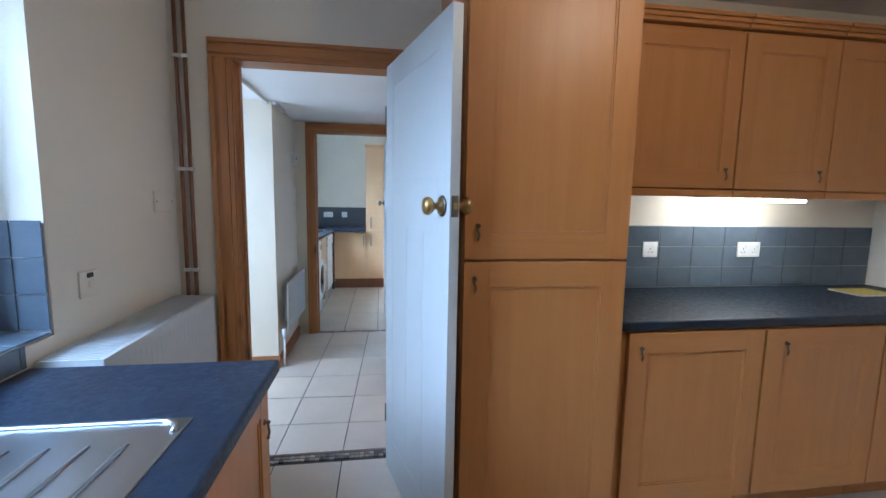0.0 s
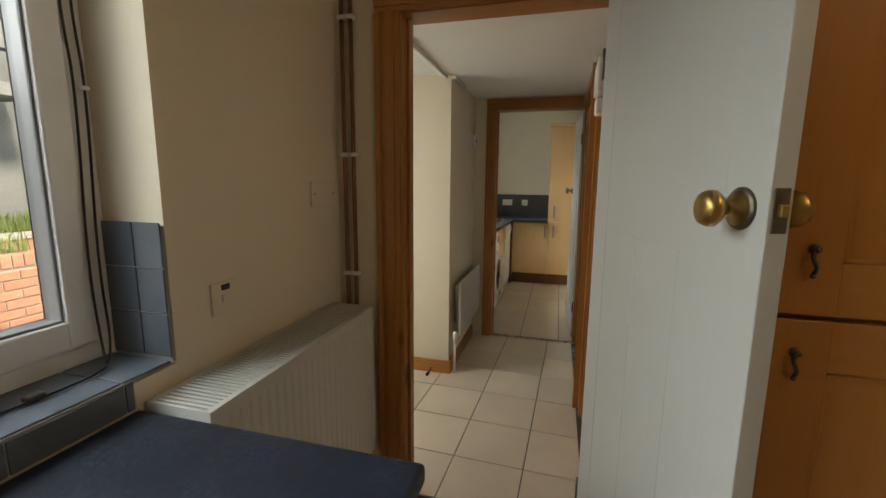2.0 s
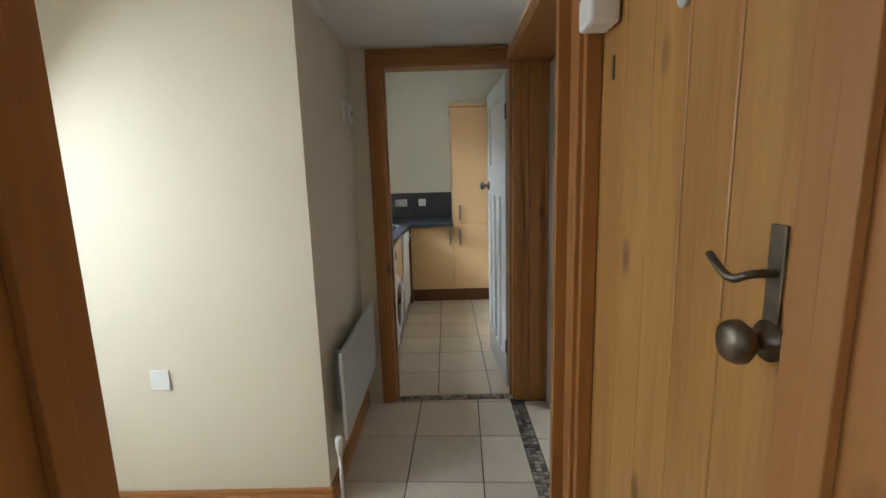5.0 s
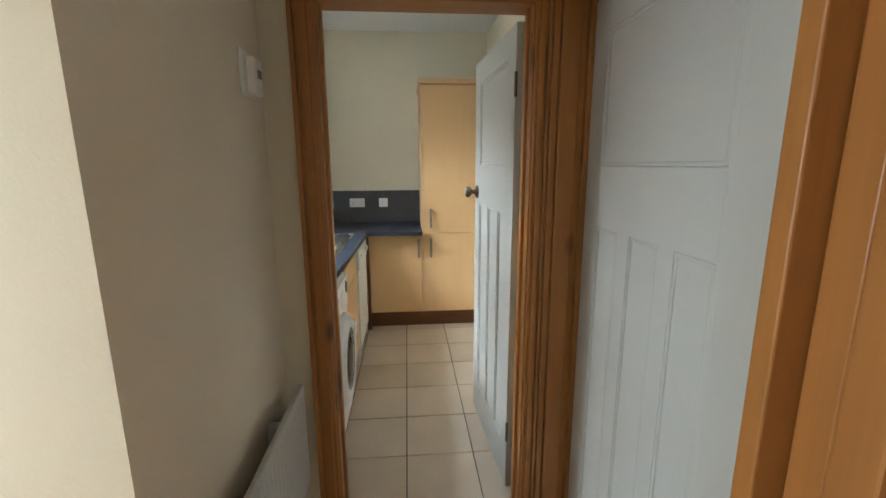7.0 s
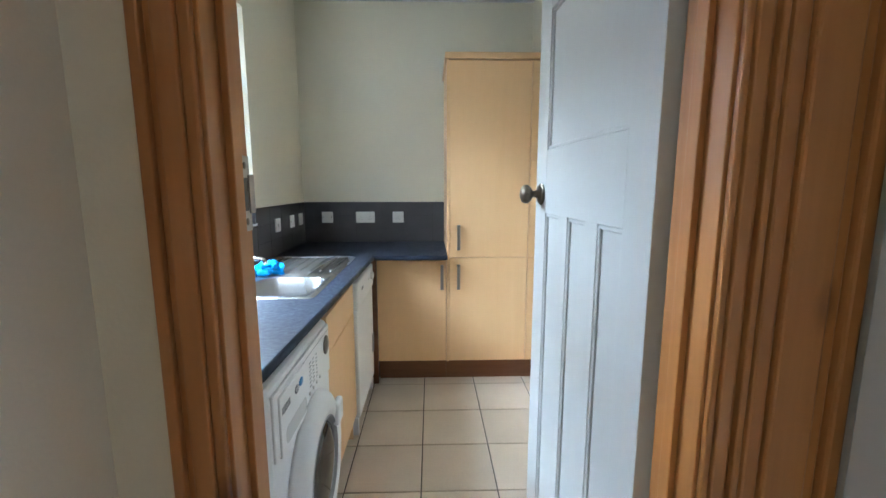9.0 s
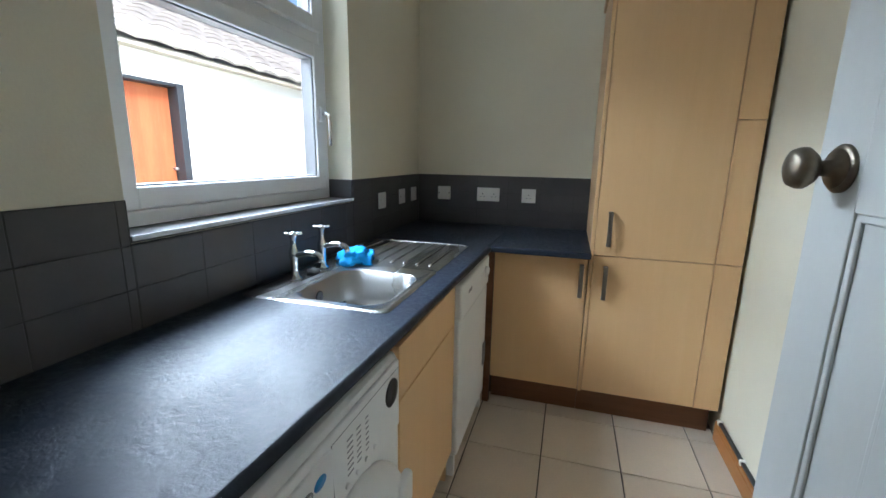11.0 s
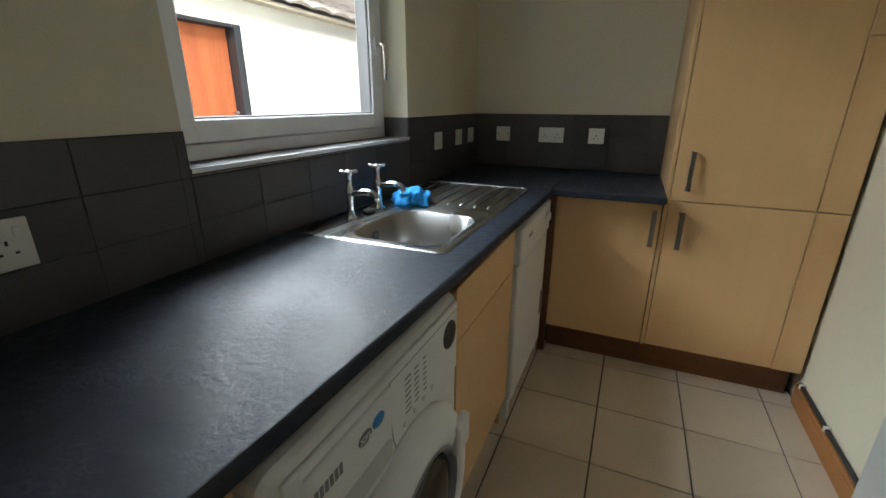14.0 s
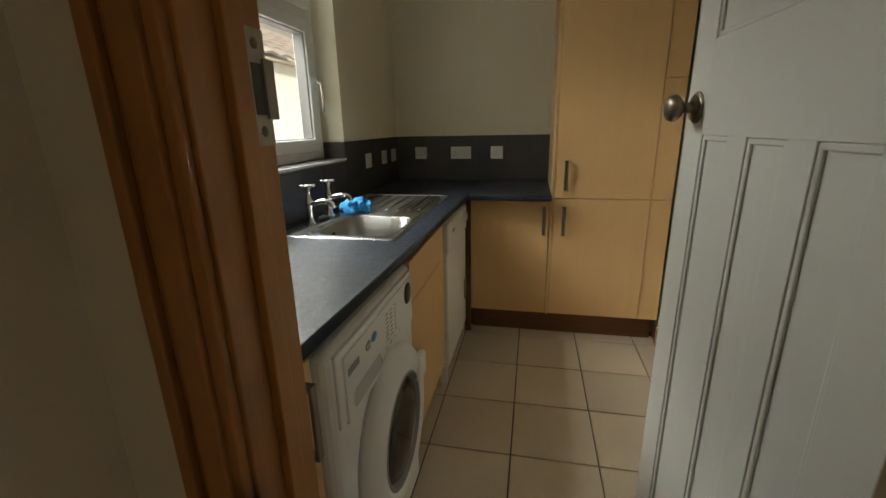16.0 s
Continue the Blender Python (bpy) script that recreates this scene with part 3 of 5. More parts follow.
def window(name, label, x, y0, y1, z0, z1, frame_w, depth, transom=None, handle=None, mullions=()):
    """A plastic window in the yz plane: outer frame, sash, panes, beads."""
    t = thing(name, label, "window", at=(x, (y0 + y1) / 2, z0), kind="structure")
    def ring(a, b, c, d, w, x0, x1):
        bm = bmesh.new()
        box_bm(x0, x1, a, a + w, c, d, 0.006, bm), box_bm(x0, x1, b - w, b, c, d, 0.006, bm)
        box_bm(x0, x1, a + w - 0.004, b - w + 0.004, c, c + w, 0.006, bm), box_bm(x0, x1, a + w - 0.004, b - w + 0.004, d - w, d, 0.006, bm)
        return bm
    part("window_frame", ring(y0, y1, z0, z1, frame_w * 0.45, x - depth, x), M_UPVC, t)
    i = frame_w * 0.45
    zs = [z0 + i, z1 - i] if transom is None else [z0 + i, transom, z1 - i]
    ys = [y0 + i, *mullions, y1 - i]
    if transom:
        part("transom", box_bm(x - depth + 0.004, x - 0.002, y0 + i, y1 - i, transom - 0.025, transom + 0.025, 0.005), M_UPVC, t)
    for c in mullions:
        part("mullion", box_bm(x - depth + 0.004, x - 0.002, c - 0.03, c + 0.03, z0 + i, z1 - i, 0.005), M_UPVC, t)
    for za, zb in zip(zs, zs[1:]):
        for ya, yb in zip(ys, ys[1:]):
            ya2, yb2 = ya + (0.03 if ya in mullions else 0.002), yb - (0.03 if yb in mullions else 0.002)
            za2, zb2 = za + (0.024 if za == transom else 0.002), zb - (0.024 if zb == transom else 0.002)
            sash = part("sash", ring(ya2, yb2, za2, zb2, frame_w * 0.6, x - depth + 0.012, x + 0.014), M_UPVC, t)
            w = frame_w * 0.6
            part("gasket", ring(ya2 + w - 0.001, yb2 - w + 0.001, za2 + w - 0.001, zb2 - w + 0.001, 0.006, x - depth + 0.02, x + 0.004), M_GREYPL, sash, "dark rubber gasket")
            pane = part("pane", box_bm(x - 0.03, x - 0.024, ya2 + w - 0.004, yb2 - w + 0.004, za2 + w - 0.004, zb2 - w + 0.004), M_PANE, sash, "clear glass pane")
            pane.visible_shadow = False
    if handle:
        hy, hz = handle
        base = part("handle_base", box_bm(x + 0.013, x + 0.024, hy - 0.014, hy + 0.014, hz - 0.03, hz + 0.035, 0.004), M_UPVC, t)
        part("handle", tube(arc([(x + 0.022, hy, hz + 0.005), (x + 0.055, hy, hz + 0.01), (x + 0.058, hy, hz - 0.03), (x + 0.055, hy + 0.004, hz - 0.13)]), 0.008), M_CHROME, t, "metal window handle")
    return t


SHIFT[0] = KITCHEN
window("window_1", "white plastic kitchen window with clear panes", -1.25, -0.95, 1.18, 0.977, 2.12, 0.105, 0.07, mullions=(-0.12,))
SHIFT[0] = REST
window("window_2", "white plastic utility window with an opening top light", -1.545, 4.915, 5.972, 1.131, 2.27, 0.10, 0.07, transom=1.815, handle=(5.90, 1.50))
window("window_3", "small white plastic window in the passage recess", -2.30, 2.30, 3.05, 0.66, 1.99, 0.10, 0.07)

SHIFT[0] = KITCHEN
# tiled kitchen sill, upstand and reveal
sill = structure("window_sill", box_bm(-1.25, KX0 - 0.006, -0.95, 1.172, 0.962, 0.976), M_SLATE_GROUT, "blue slate tiled window sill", "window sill")
up = structure("trim_upstand", box_bm(KX0, KX0 + 0.004, -2.0, 1.07, 0.915, 0.978), M_SLATE_GROUT, "blue slate tile upstand behind the worktop", "tile trim")
reveal = structure("trim_reveal", box_bm(-1.25, KX0 - 0.001, 1.172, 1.178, 0.976, 1.296), M_SLATE_GROUT, "blue slate tiles on the window reveal", "tile trim")

# west worktop with sink drainer on its base unit
wt = thing("kitchen_worktop", "dark slate blue laminate worktop with rounded front edge", "worktop", at=(-0.75, 0, 0.87))
part("slab", box_bm(KX0 + 0.006, -0.42, -1.6, 1.075, 0.872, 0.912, 0.010, seg=3), M_TOP, wt)
bu = thing("base_cabinet", "honey oak base unit under the sink worktop", "cabinet", at=(-0.75, 0, 0))
part("body", box_bm(-1.05, -0.470, -1.6, 1.045, 0.10, 0.870, 0.002), M_OAK, bu)
part("plinth", box_bm(-1.0, -0.50, -1.55, 1.02, 0, 0.10), M_OAK_X, bu)


def shaker(name, parent, x0, x1, y, z0, z1, axis="y", material=M_OAK, rail=0.075, th=0.02):
    """A framed door with a recessed panel; y (or x) is its back, it faces south (or east)."""
    def b(a0, a1, d0, d1, c0, c1, bev=0.002, into=None):
        if axis == "y":
            return box_bm(a0, a1, y - d1, y - d0, c0, c1, bev, into)
        return box_bm(y + d0, y + d1, a0, a1, c0, c1, bev, into)
    beads = []
    bm = b(x0 + 0.01, x1 - 0.01, 0, th * 0.6, z0 + 0.01, z1 - 0.01, 0)
    for q in ((x0 + rail, x0 + rail + 0.008, z0 + rail, z1 - rail), (x1 - rail - 0.008, x1 - rail, z0 + rail, z1 - rail), (x0 + rail, x1 - rail, z0 + rail, z0 + rail + 0.008), (x0 + rail, x1 - rail, z1 - rail - 0.008, z1 - rail)):
        beads.append(b(q[0], q[1], th * 0.55, th * 0.8, q[2], q[3], 0.002))
    door = part(name, bm, material, parent)
    for bead in beads:
        part("bead", bead, material, door)
    across = M_OAK_X if axis == "y" else material
    part("stile", b(x0, x0 + rail, 0, th, z0, z1), material, door)
    part("stile", b(x1 - rail, x1, 0, th, z0, z1), material, door)
    part("rail", b(x0 + rail - 0.001, x1 - rail + 0.001, 0, th - 0.0004, z0, z0 + rail), across, door)
    part("rail", b(x0 + rail - 0.001, x1 - rail + 0.001, 0, th - 0.0004, z1 - rail, z1), across, door)
    return door


def drop_handle(parent, m):
    """A small pewter drop handle on a back plate; local -y points out."""
    m = m @ Matrix.Scale(0.72, 4)
    h = part("handle", join(lathe([(0.012, 0), (0.012, 0.003), (0.006, 0.006), (0.006, 0.014), (0.009, 0.018), (0.003, 0.023)], 16, m @ pose(0, 0, 0, 90)),
                            join(tube(arc([m @ Vector((-0.003, -0.014, 0.0)), m @ Vector((-0.008, -0.018, -0.02)), m @ Vector((0.006, -0.017, -0.045)), m @ Vector((0.0, -0.014, -0.06))]), 0.0035, 8),
                                 lathe([(0.001, 0.0), (0.006, 0.004), (0.007, 0.009), (0.002, 0.014)], 12, m @ pose(0, -0.014, -0.072)))), M_ANTIQUE, parent, "antique pewter drop handle")
    return h


for a, b in ((0.46, 1.04), (-0.13, 0.45), (-0.72, -0.14), (-1.58, -0.74)):
    d = shaker("door", bu, a, b, -0.468, 0.115, 0.862, "x")
    drop_handle(d, pose(-0.448, b - 0.045, 0.76, 0, 0, 90))

sk = thing("kitchen_sink", "stainless steel sink with ribbed drainer set into worktop", "sink", at=(-0.75, 0.3, 0.912))
bm = bmesh.new()
DX0, DX1, DY0, DY1 = -1.01, -0.522, -0.3, 0.745
box_bm(DX0, DX1, 0.16, DY1, 0.910, 0.915, 0.0015, bm)
box_bm(DX0, DX1, -0.72, -0.32, 0.910, 0.915, 0.0015, bm)
box_bm(DX0, -0.95, -0.32, 0.16, 0.910, 0.915, 0.0015, bm), box_bm(-0.60, DX1, -0.32, 0.16, 0.910, 0.915, 0.0015, bm)
part("rim", bm, M_STEEL, sk)
part("drainer_bead", tube([(x, y, 0.9155) for x, y in rounded(DX0 + 0.014, DX1 - 0.014, 0.17, DY1 - 0.014, 0.045)[7:]], 0.0065), M_STEEL, sk)
for i in range(6):
    xx = -0.93 + i * 0.066
    part("drainer_rib", tube([(xx, 0.20, 0.913), (xx, 0.30, 0.9165), (xx, 0.61 if i % 2 else 0.56, 0.9165), (xx, 0.65, 0.913)], 0.005, 8), M_STEEL, sk)
part("bowl", box_bm(-0.95, -0.60, -0.32, 0.16, 0.875, 0.879), M_STEEL, sk)

# cables lying on the sill and up the reveal
cb = thing("cable", "thin black cables with plugs lying on the tiled sill", "cable", at=(-1.18, 0.95, 0.985))
for k, dy in enumerate((0, 0.022)):
    part("wire", tube(arc([(-1.232, 1.155 - dy, 2.1), (-1.236, 1.150 - dy, 1.75), (-1.230, 1.160 - dy, 1.6), (-1.232, 1.140 - dy, 1.2), (-1.20, 1.13 - dy, 0.995), (-1.14, 1.05 + dy, 0.988), (-1.16, 0.86 - dy, 0.987), (-1.20 + 2 * dy, 0.80 - 3 * dy, 0.988)]), 0.0028, 6), M_BLACK, cb)
    part("plug", box_bm(-1.215 + 2 * dy, -1.185 + 2 * dy, 0.775 - 3 * dy, 0.802 - 3 * dy, 0.985, 0.997, 0.004), M_BLACK, cb)
part("plug", box_bm(-1.17, -1.145, 0.93, 0.96, 0.985, 0.997, 0.004), M_BLACK, cb)
part("clip", box_bm(-1.245, -1.226, 1.145, 1.165, 1.59, 1.60, 0.002), M_PLATE, cb, "white cable clip")


def radiator(name, label, x_wall, x_front, y0, y1, z0, z1, grille=True, pipes=()):
    t = thing(name, label, "radiator", at=((x_wall + x_front) / 2, (y0 + y1) / 2, 0))
    bm = box_bm(x_front - 0.026, x_front - 0.009, y0 + 0.004, y1 - 0.004, z0, z1 - 0.004, 0.004)
    n = int((y1 - y0) / 0.033)
    ribs = [(y0 + 0.01, -0.0092)]
    for i in range(n):
        c = y0 + 0.03 + (y1 - y0 - 0.06) * i / (n - 1)
        ribs += [(c - 0.011, -0.0092), (c - 0.006, -0.0068), (c + 0.006, -0.0068), (c + 0.011, -0.0092)]
    ribs.append((y1 - 0.01, -0.0092))
    low = [bm.verts.new((x_front + d, yy, z0 + 0.03)) for yy, d in ribs]
    high = [bm.verts.new((x_front + d, yy, z1 - 0.035)) for yy, d in ribs]
    for i in range(len(ribs) - 1):
        bm.faces.new((low[i], low[i + 1], high[i + 1], high[i]))
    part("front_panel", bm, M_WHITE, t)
    if grille:
        part("end_panel", box_bm(x_wall + 0.012, x_front - 0.006, y0, y0 + 0.006, z0 + 0.01, z1, 0.002), M_WHITE, t)
        part("end_panel", box_bm(x_wall + 0.012, x_front - 0.006, y1 - 0.006, y1, z0 + 0.01, z1, 0.002), M_WHITE, t)
    if grille:
        g = bmesh.new()
        box_bm(x_wall + 0.012, x_wall + 0.028, y0, y1, z1 - 0.003, z1 + 0.001, 0, g), box_bm(x_front - 0.022, x_front - 0.006, y0, y1, z1 - 0.003, z1 + 0.001, 0, g)
        k = int((y1 - y0) / 0.014)
        for i in range(k + 1):
            c = y0 + 0.003 + (y1 - y0 - 0.006) * i / k
            box_bm(x_wall + 0.028, x_front - 0.022, c - 0.0035, c + 0.0035, z1 - 0.003, z1 + 0.001, 0, g)
        part("grille", g, M_WHITE, t)
        # plain block below the grille, grey to give the shade between the panels
        part("convector_core", box_bm(x_wall + 0.03, x_front - 0.024, y0 + 0.01, y1 - 0.01, z0 + 0.03, z1 - 0.05), M_GREYPL, t, "inner block coloured grey as shade")
    if not grille:
        part("bracket", box_bm(x_wall, x_front - 0.02, y0 + 0.15, y0 + 0.18, z0 + 0.05, z1 - 0.06), M_WHITE, t)
        part("bracket", box_bm(x_wall, x_front - 0.02, y1 - 0.18, y1 - 0.15, z0 + 0.05, z1 - 0.06), M_WHITE, t)
    else:
        part("back_panel", box_bm(x_wall + 0.012, x_wall + 0.022, y0 + 0.004, y1 - 0.004, z0, z1 - 0.004, 0.003), M_WHITE, t)
    for yy in pipes:
        xc = (x_wall + x_front) / 2
        part("valve", lathe([(0.012, 0), (0.013, 0.03), (0.017, 0.035), (0.017, 0.075), (0.012, 0.085)], 14, pose(xc, yy, z0 - 0.05)), M_PLATE, t, "white radiator valve")
        part("pipe", tube([(xc, yy, 0.0), (xc, yy, z0 - 0.04)], 0.008), M_PLATE, t, "white painted feed pipe")
    return t


radiator("radiator", "white double panel radiator with slatted top grille", KX0, -0.885, 1.085, 1.885, 0.32, 0.922, True, (1.12, 1.85))
cp = thing("heating_pipes", "pair of copper pipes clipped up the wall corner", "pipe", at=(-1.03, 1.95, 0))
for xx in (-1.035, -0.998):
    part("pipe", tube([(xx, 1.962, 0.0), (xx, 1.962, CEIL_K)], 0.0085), M_COPPER, cp)
    for z in (0.50, 1.03, 1.50, 2.0):
        part("pipe_clip", box_bm(xx - 0.014, xx + 0.014, 1.950, 1.979, z - 0.008, z + 0.008, 0.003), M_PLATE, cp, "white pipe clip")
socket("s", KX0, 1.335, 1.09, "x", kind="spur", plate=M_WALL)
socket("s", KX0, 1.853, 1.352, "x", w=0.165, kind="blank", h=0.09, plate=M_WALL)

# tall oak larder unit beside the open door
tl = thing("tall_cabinet", "tall honey oak larder cabinet with framed doors", "cabinet", at=(0.48, 1.6, 0))
part("body", box_bm(0.162, 0.80, 1.322, KY1 - 0.003, 0.0, 2.40, 0.002), M_OAK, tl)
d = shaker("door", tl, 0.166, 0.796, 1.320, 1.170, 2.36, rail=0.095)
drop_handle(d, pose(0.215, 1.30, 1.29))
d = shaker("door", tl, 0.166, 0.796, 1.320, 0.10, 1.160, rail=0.095)
drop_handle(d, pose(0.208, 1.30, 1.10))

# oak base run with worktop
for i, (a, b) in enumerate(((0.81, 1.475), (1.48, 2.08), (2.085, 2.79))):
    c = thing("base_cabinet", "honey oak base cabinet with framed door", "cabinet", at=((a + b) / 2, 1.6, 0), group="kitchen base units")
    part("body", box_bm(a, b, 1.36, KY1 - 0.003, 0.10, 0.868, 0.002), M_OAK, c)
    part("plinth", box_bm(a, b, 1.42, 1.44, 0, 0.099), M_OAK_X, c)
    d = shaker("door", c, a + 0.045 if i == 0 else a + 0.003, b - 0.003, 1.358, 0.115, 0.862, rail=0.085)
    drop_handle(d, pose(a + 0.10, 1.338, 0.80))
w2 = thing("kitchen_worktop", "dark slate laminate worktop on the oak base units", "worktop", at=(1.8, 1.6, 0.87))
part("slab", box_bm(0.803, KX1 - 0.003, 1.335, KY1 - 0.009, 0.872, 0.912, 0.010, seg=3), M_TOP, w2)
for a, b in ((0.95, 1.535), (1.54, 2.05), (2.055, 2.60)):
    c = thing("wall_cabinet", "honey oak wall cabinet with framed door and cornice", "cabinet", at=((a + b) / 2, 1.8, 1.43), group="kitchen wall units")
    part("body", box_bm(a, b, 1.672, KY1 - 0.003, 1.45, 2.18, 0.002), M_OAK, c)
    d = shaker("door", c, a + 0.002, b - 0.002, 1.670, 1.455, 2.165, rail=0.08)
    drop_handle(d, pose(b - 0.05, 1.65, 1.545))
    part("light_rail", box_bm(a, b, 1.652, 1.69, 1.415, 1.449, 0.004), M_OAK_X, c)
    cor = bmesh.new()
    for j in range(3):
        box_bm(a, b, 1.64 - 0.012 * j, KY1 - 0.003, 2.182 + 0.018 * j, 2.2 + 0.018 * j, 0.003, cor)
    part("cornice", cor, M_OAK_X, c)
ul = thing("under_cabinet_light", "slim lit strip light under the wall cabinet", "lamp", at=(1.75, 1.73, 1.41))
part("housing", box_bm(1.42, 2.05, 1.70, 1.76, 1.412, 1.4485, 0.003), M_WHITE, ul)
part("tube", tube([(1.44, 1.73, 1.403), (2.03, 1.73, 1.403)], 0.007), M_STRIP, ul, "glowing warm white tube")
kb = structure("trim_kitchen_splashback", box_bm(0.803, KX1 - 0.001, KY1 - 0.005, KY1 - 0.0005, 0.913, 1.257), M_SLATE_GROUT, "grey slate tiled splashback", "splashback")
socket("s", 1.345, KY1 - 0.010, 1.125, "y", kind="single")
socket("s", 1.96, KY1 - 0.010, 1.125, "y", w=0.146, kind="double")
bk = thing("booklet", "thin booklet with yellow cover lying on worktop", "booklet", at=(2.45, 1.75, 0.912))
part("pages", box_bm(2.36, 2.60, 1.66, 1.83, 0.913, 0.919, 0.001), M_PLATE, bk)
part("cover", box_bm(2.36, 2.60, 1.66, 1.83, 0.9195, 0.921, 0.0005), M_PAPER, bk, "yellow printed cover")

# ---- passage things ----
SHIFT[0] = REST
radiator("radiator", "small white panel radiator low on passage wall", -0.930, -0.842, 3.335, 4.10, 0.28, 0.685, False, (3.315,))
th = thing("thermostat", "white room thermostat on the passage wall", "thermostat", at=(-0.94, 4.0, 1.66))
part("back_plate", box_bm(-0.929, -0.923, 3.96, 4.073, 1.67, 1.80, 0.002), M_PLATE, th)
part("body", box_bm(-0.923, -0.897, 4.0, 4.07, 1.675, 1.785, 0.006), M_PLATE, th)
part("dial", box_bm(-0.898, -0.895, 4.02, 4.055, 1.725, 1.75, 0.001), M_GREYPL, th, "grey display window")
ct = thing("cable_trunking", "white cable trunking along the ceiling edge", "trunking", at=(-0.93, 3.0, 2.08))
part("channel", box_bm(-0.929, -0.897, 3.296, 3.62, 2.072, 2.099, 0.004), M_PLATE, ct)
tr = thing("cable_trunking", "white cable trunking across low ceiling", "trunking", at=(-0.96, 2.7, 2.08))
part("channel", box_bm(-0.985, -0.955, 2.11, 3.294, 2.075, 2.099, 0.004), M_PLATE, tr)
al = thing("door_sensor_box", "white plastic sensor boxes above the pine door", "sensor", at=(0.0, 2.9, 1.85))
part("box", box_bm(-0.055, 0.034, 2.62, 2.84, 1.83, 1.98, 0.008), M_PLATE, al)
part("sensor", box_bm(-0.045, 0.030, 2.78, 2.875, 1.745, 1.828, 0.010), M_PLATE, al)
ds = thing("door_stop_bolt", "small brass door stop on the floor", "door stop", at=(-1.05, 3.25, 0))
part("stem", tube([(-1.05, 3.277, 0.035), (-1.06, 3.22, 0.02)], 0.006), M_ANTIQUE, ds)
part("tip", tube([(-1.06, 3.22, 0.02), (-1.065, 3.195, 0.013)], 0.011), M_RUBBER, ds)
vb = thing("wall_switch", "white switch plate on the nib wall", "wall switch", at=(-1.59, 3.29, 0.6))
part("plate", box_bm(-1.63, -1.55, 3.286, 3.2945, 0.56, 0.645, 0.003), M_PLATE, vb)

# ---- utility room ----
WORKTOP = Vector((0, 0, 0.006))
SHIFT[0] = WORKTOP
uw = thing("utility_worktop", "dark slate blue mottled laminate worktop, L-shaped", "worktop", at=(-1.1, 5.5, 0.86))
slab = bmesh.new()
BX0, BX1, BY0, BY1 = -1.245, -0.94, 5.222, 5.575
# the front runs slightly out of square with the room
def front(y):
    return -0.856 + (y - UY0) * 0.0246


for q in ((UY0 + 0.003, BY0, UX0 + 0.008, None), (BY0, BY1, UX0 + 0.008, BX0), (BY0, BY1, BX1, None), (BY1, UY1 - 0.008, UX0 + 0.008, None)):
    y0, y1, x0, x1 = q
    xa, xb = (x1, x1) if x1 else (front(y0), front(min(y1, 6.3)))
    lo = [slab.verts.new(p) for p in ((x0, y0, 0.871), (xa, y0, 0.871), (xb, y1, 0.871), (x0, y1, 0.871))]
    hi = [slab.verts.new((v.co.x, v.co.y, 0.900)) for v in lo]
    slab.faces.new(lo[::-1]), slab.faces.new(hi)
    for i in range(4):
        slab.faces.new((lo[i], lo[(i + 1) % 4], hi[(i + 1) % 4], hi[i]))
part("slab", slab, M_TOP, uw)
part("front_edge", tube([(front(UY0) - 0.001, UY0 + 0.004, 0.8855), (front(6.189) - 0.001, 6.189, 0.8855)], 0.0146, 16), M_TOP, uw)
part("return_slab", box_bm(-0.8065, -0.332, 6.19, UY1 - 0.008, 0.871, 0.9005, 0.008, seg=3), M_TOP, uw)
part("joint_strip", box_bm(-0.8085, -0.8045, 6.185, UY1 - 0.01, 0.8985, 0.9015), M_DARKMETAL, uw, "dark metal joint strip")

# sink: rim plates round the bowl, bowl with sloped sides, drainer
us = thing("utility_sink", "stainless steel inset sink with ribbed drainer", "sink", at=(-1.1, 5.6, 0.9))
rim = bmesh.new()
SX0, SX1, SY0, SY1 = -1.39, -0.902, 5.178, 6.15
Z = 0.9035
loops = []
for x0, x1, y0, y1, r, z in ((SX0, SX1, SY0, 5.655, 0.03, 0.9015), (SX0 + 0.006, SX1 - 0.006, SY0 + 0.006, 5.655, 0.03, 0.906), (SX0 + 0.02, SX1 - 0.02, SY0 + 0.02, 5.645, 0.03, 0.9035), (BX0 - 0.004, BX1 + 0.004, BY0 - 0.004, BY1 + 0.004, 0.075, 0.9035), (BX0 + 0.003, BX1 - 0.003, BY0 + 0.003, BY1 - 0.003, 0.07, 0.899),
                             (BX0 + 0.012, BX1 - 0.012, BY0 + 0.012, BY1 - 0.012, 0.068, 0.80), (BX0 + 0.03, BX1 - 0.03, BY0 + 0.03, BY1 - 0.03, 0.06, 0.757), (BX0 + 0.07, BX1 - 0.07, BY0 + 0.07, BY1 - 0.07, 0.04, 0.748)):
    loops.append([rim.verts.new((x, y, z)) for x, y in rounded(x0, x1, y0, y1, r)])
for a, b in zip(loops, loops[1:]):
    for i in range(len(a)):
        rim.faces.new((a[i], a[(i + 1) % len(a)], b[(i + 1) % len(a)], b[i]))
rim.faces.new(loops[-1])
bmesh.ops.recalc_face_normals(rim, faces=rim.faces[:])
bmesh.ops.reverse_faces(rim, faces=rim.faces[:])
for f in rim.faces:
    f.smooth = True
part("bowl", rim, M_STEEL, us)
dr = box_bm(SX0, SX1, 5.653, SY1, 0.9008, 0.9032, 0.001)
part("drainer", dr, M_STEEL, us)
part("drainer_bead", tube([(x, y, 0.904) for x, y in rounded(SX0 + 0.005, SX1 - 0.005, 5.50, SY1 - 0.005, 0.03)[7:21]], 0.0042, 8), M_STEEL, us)
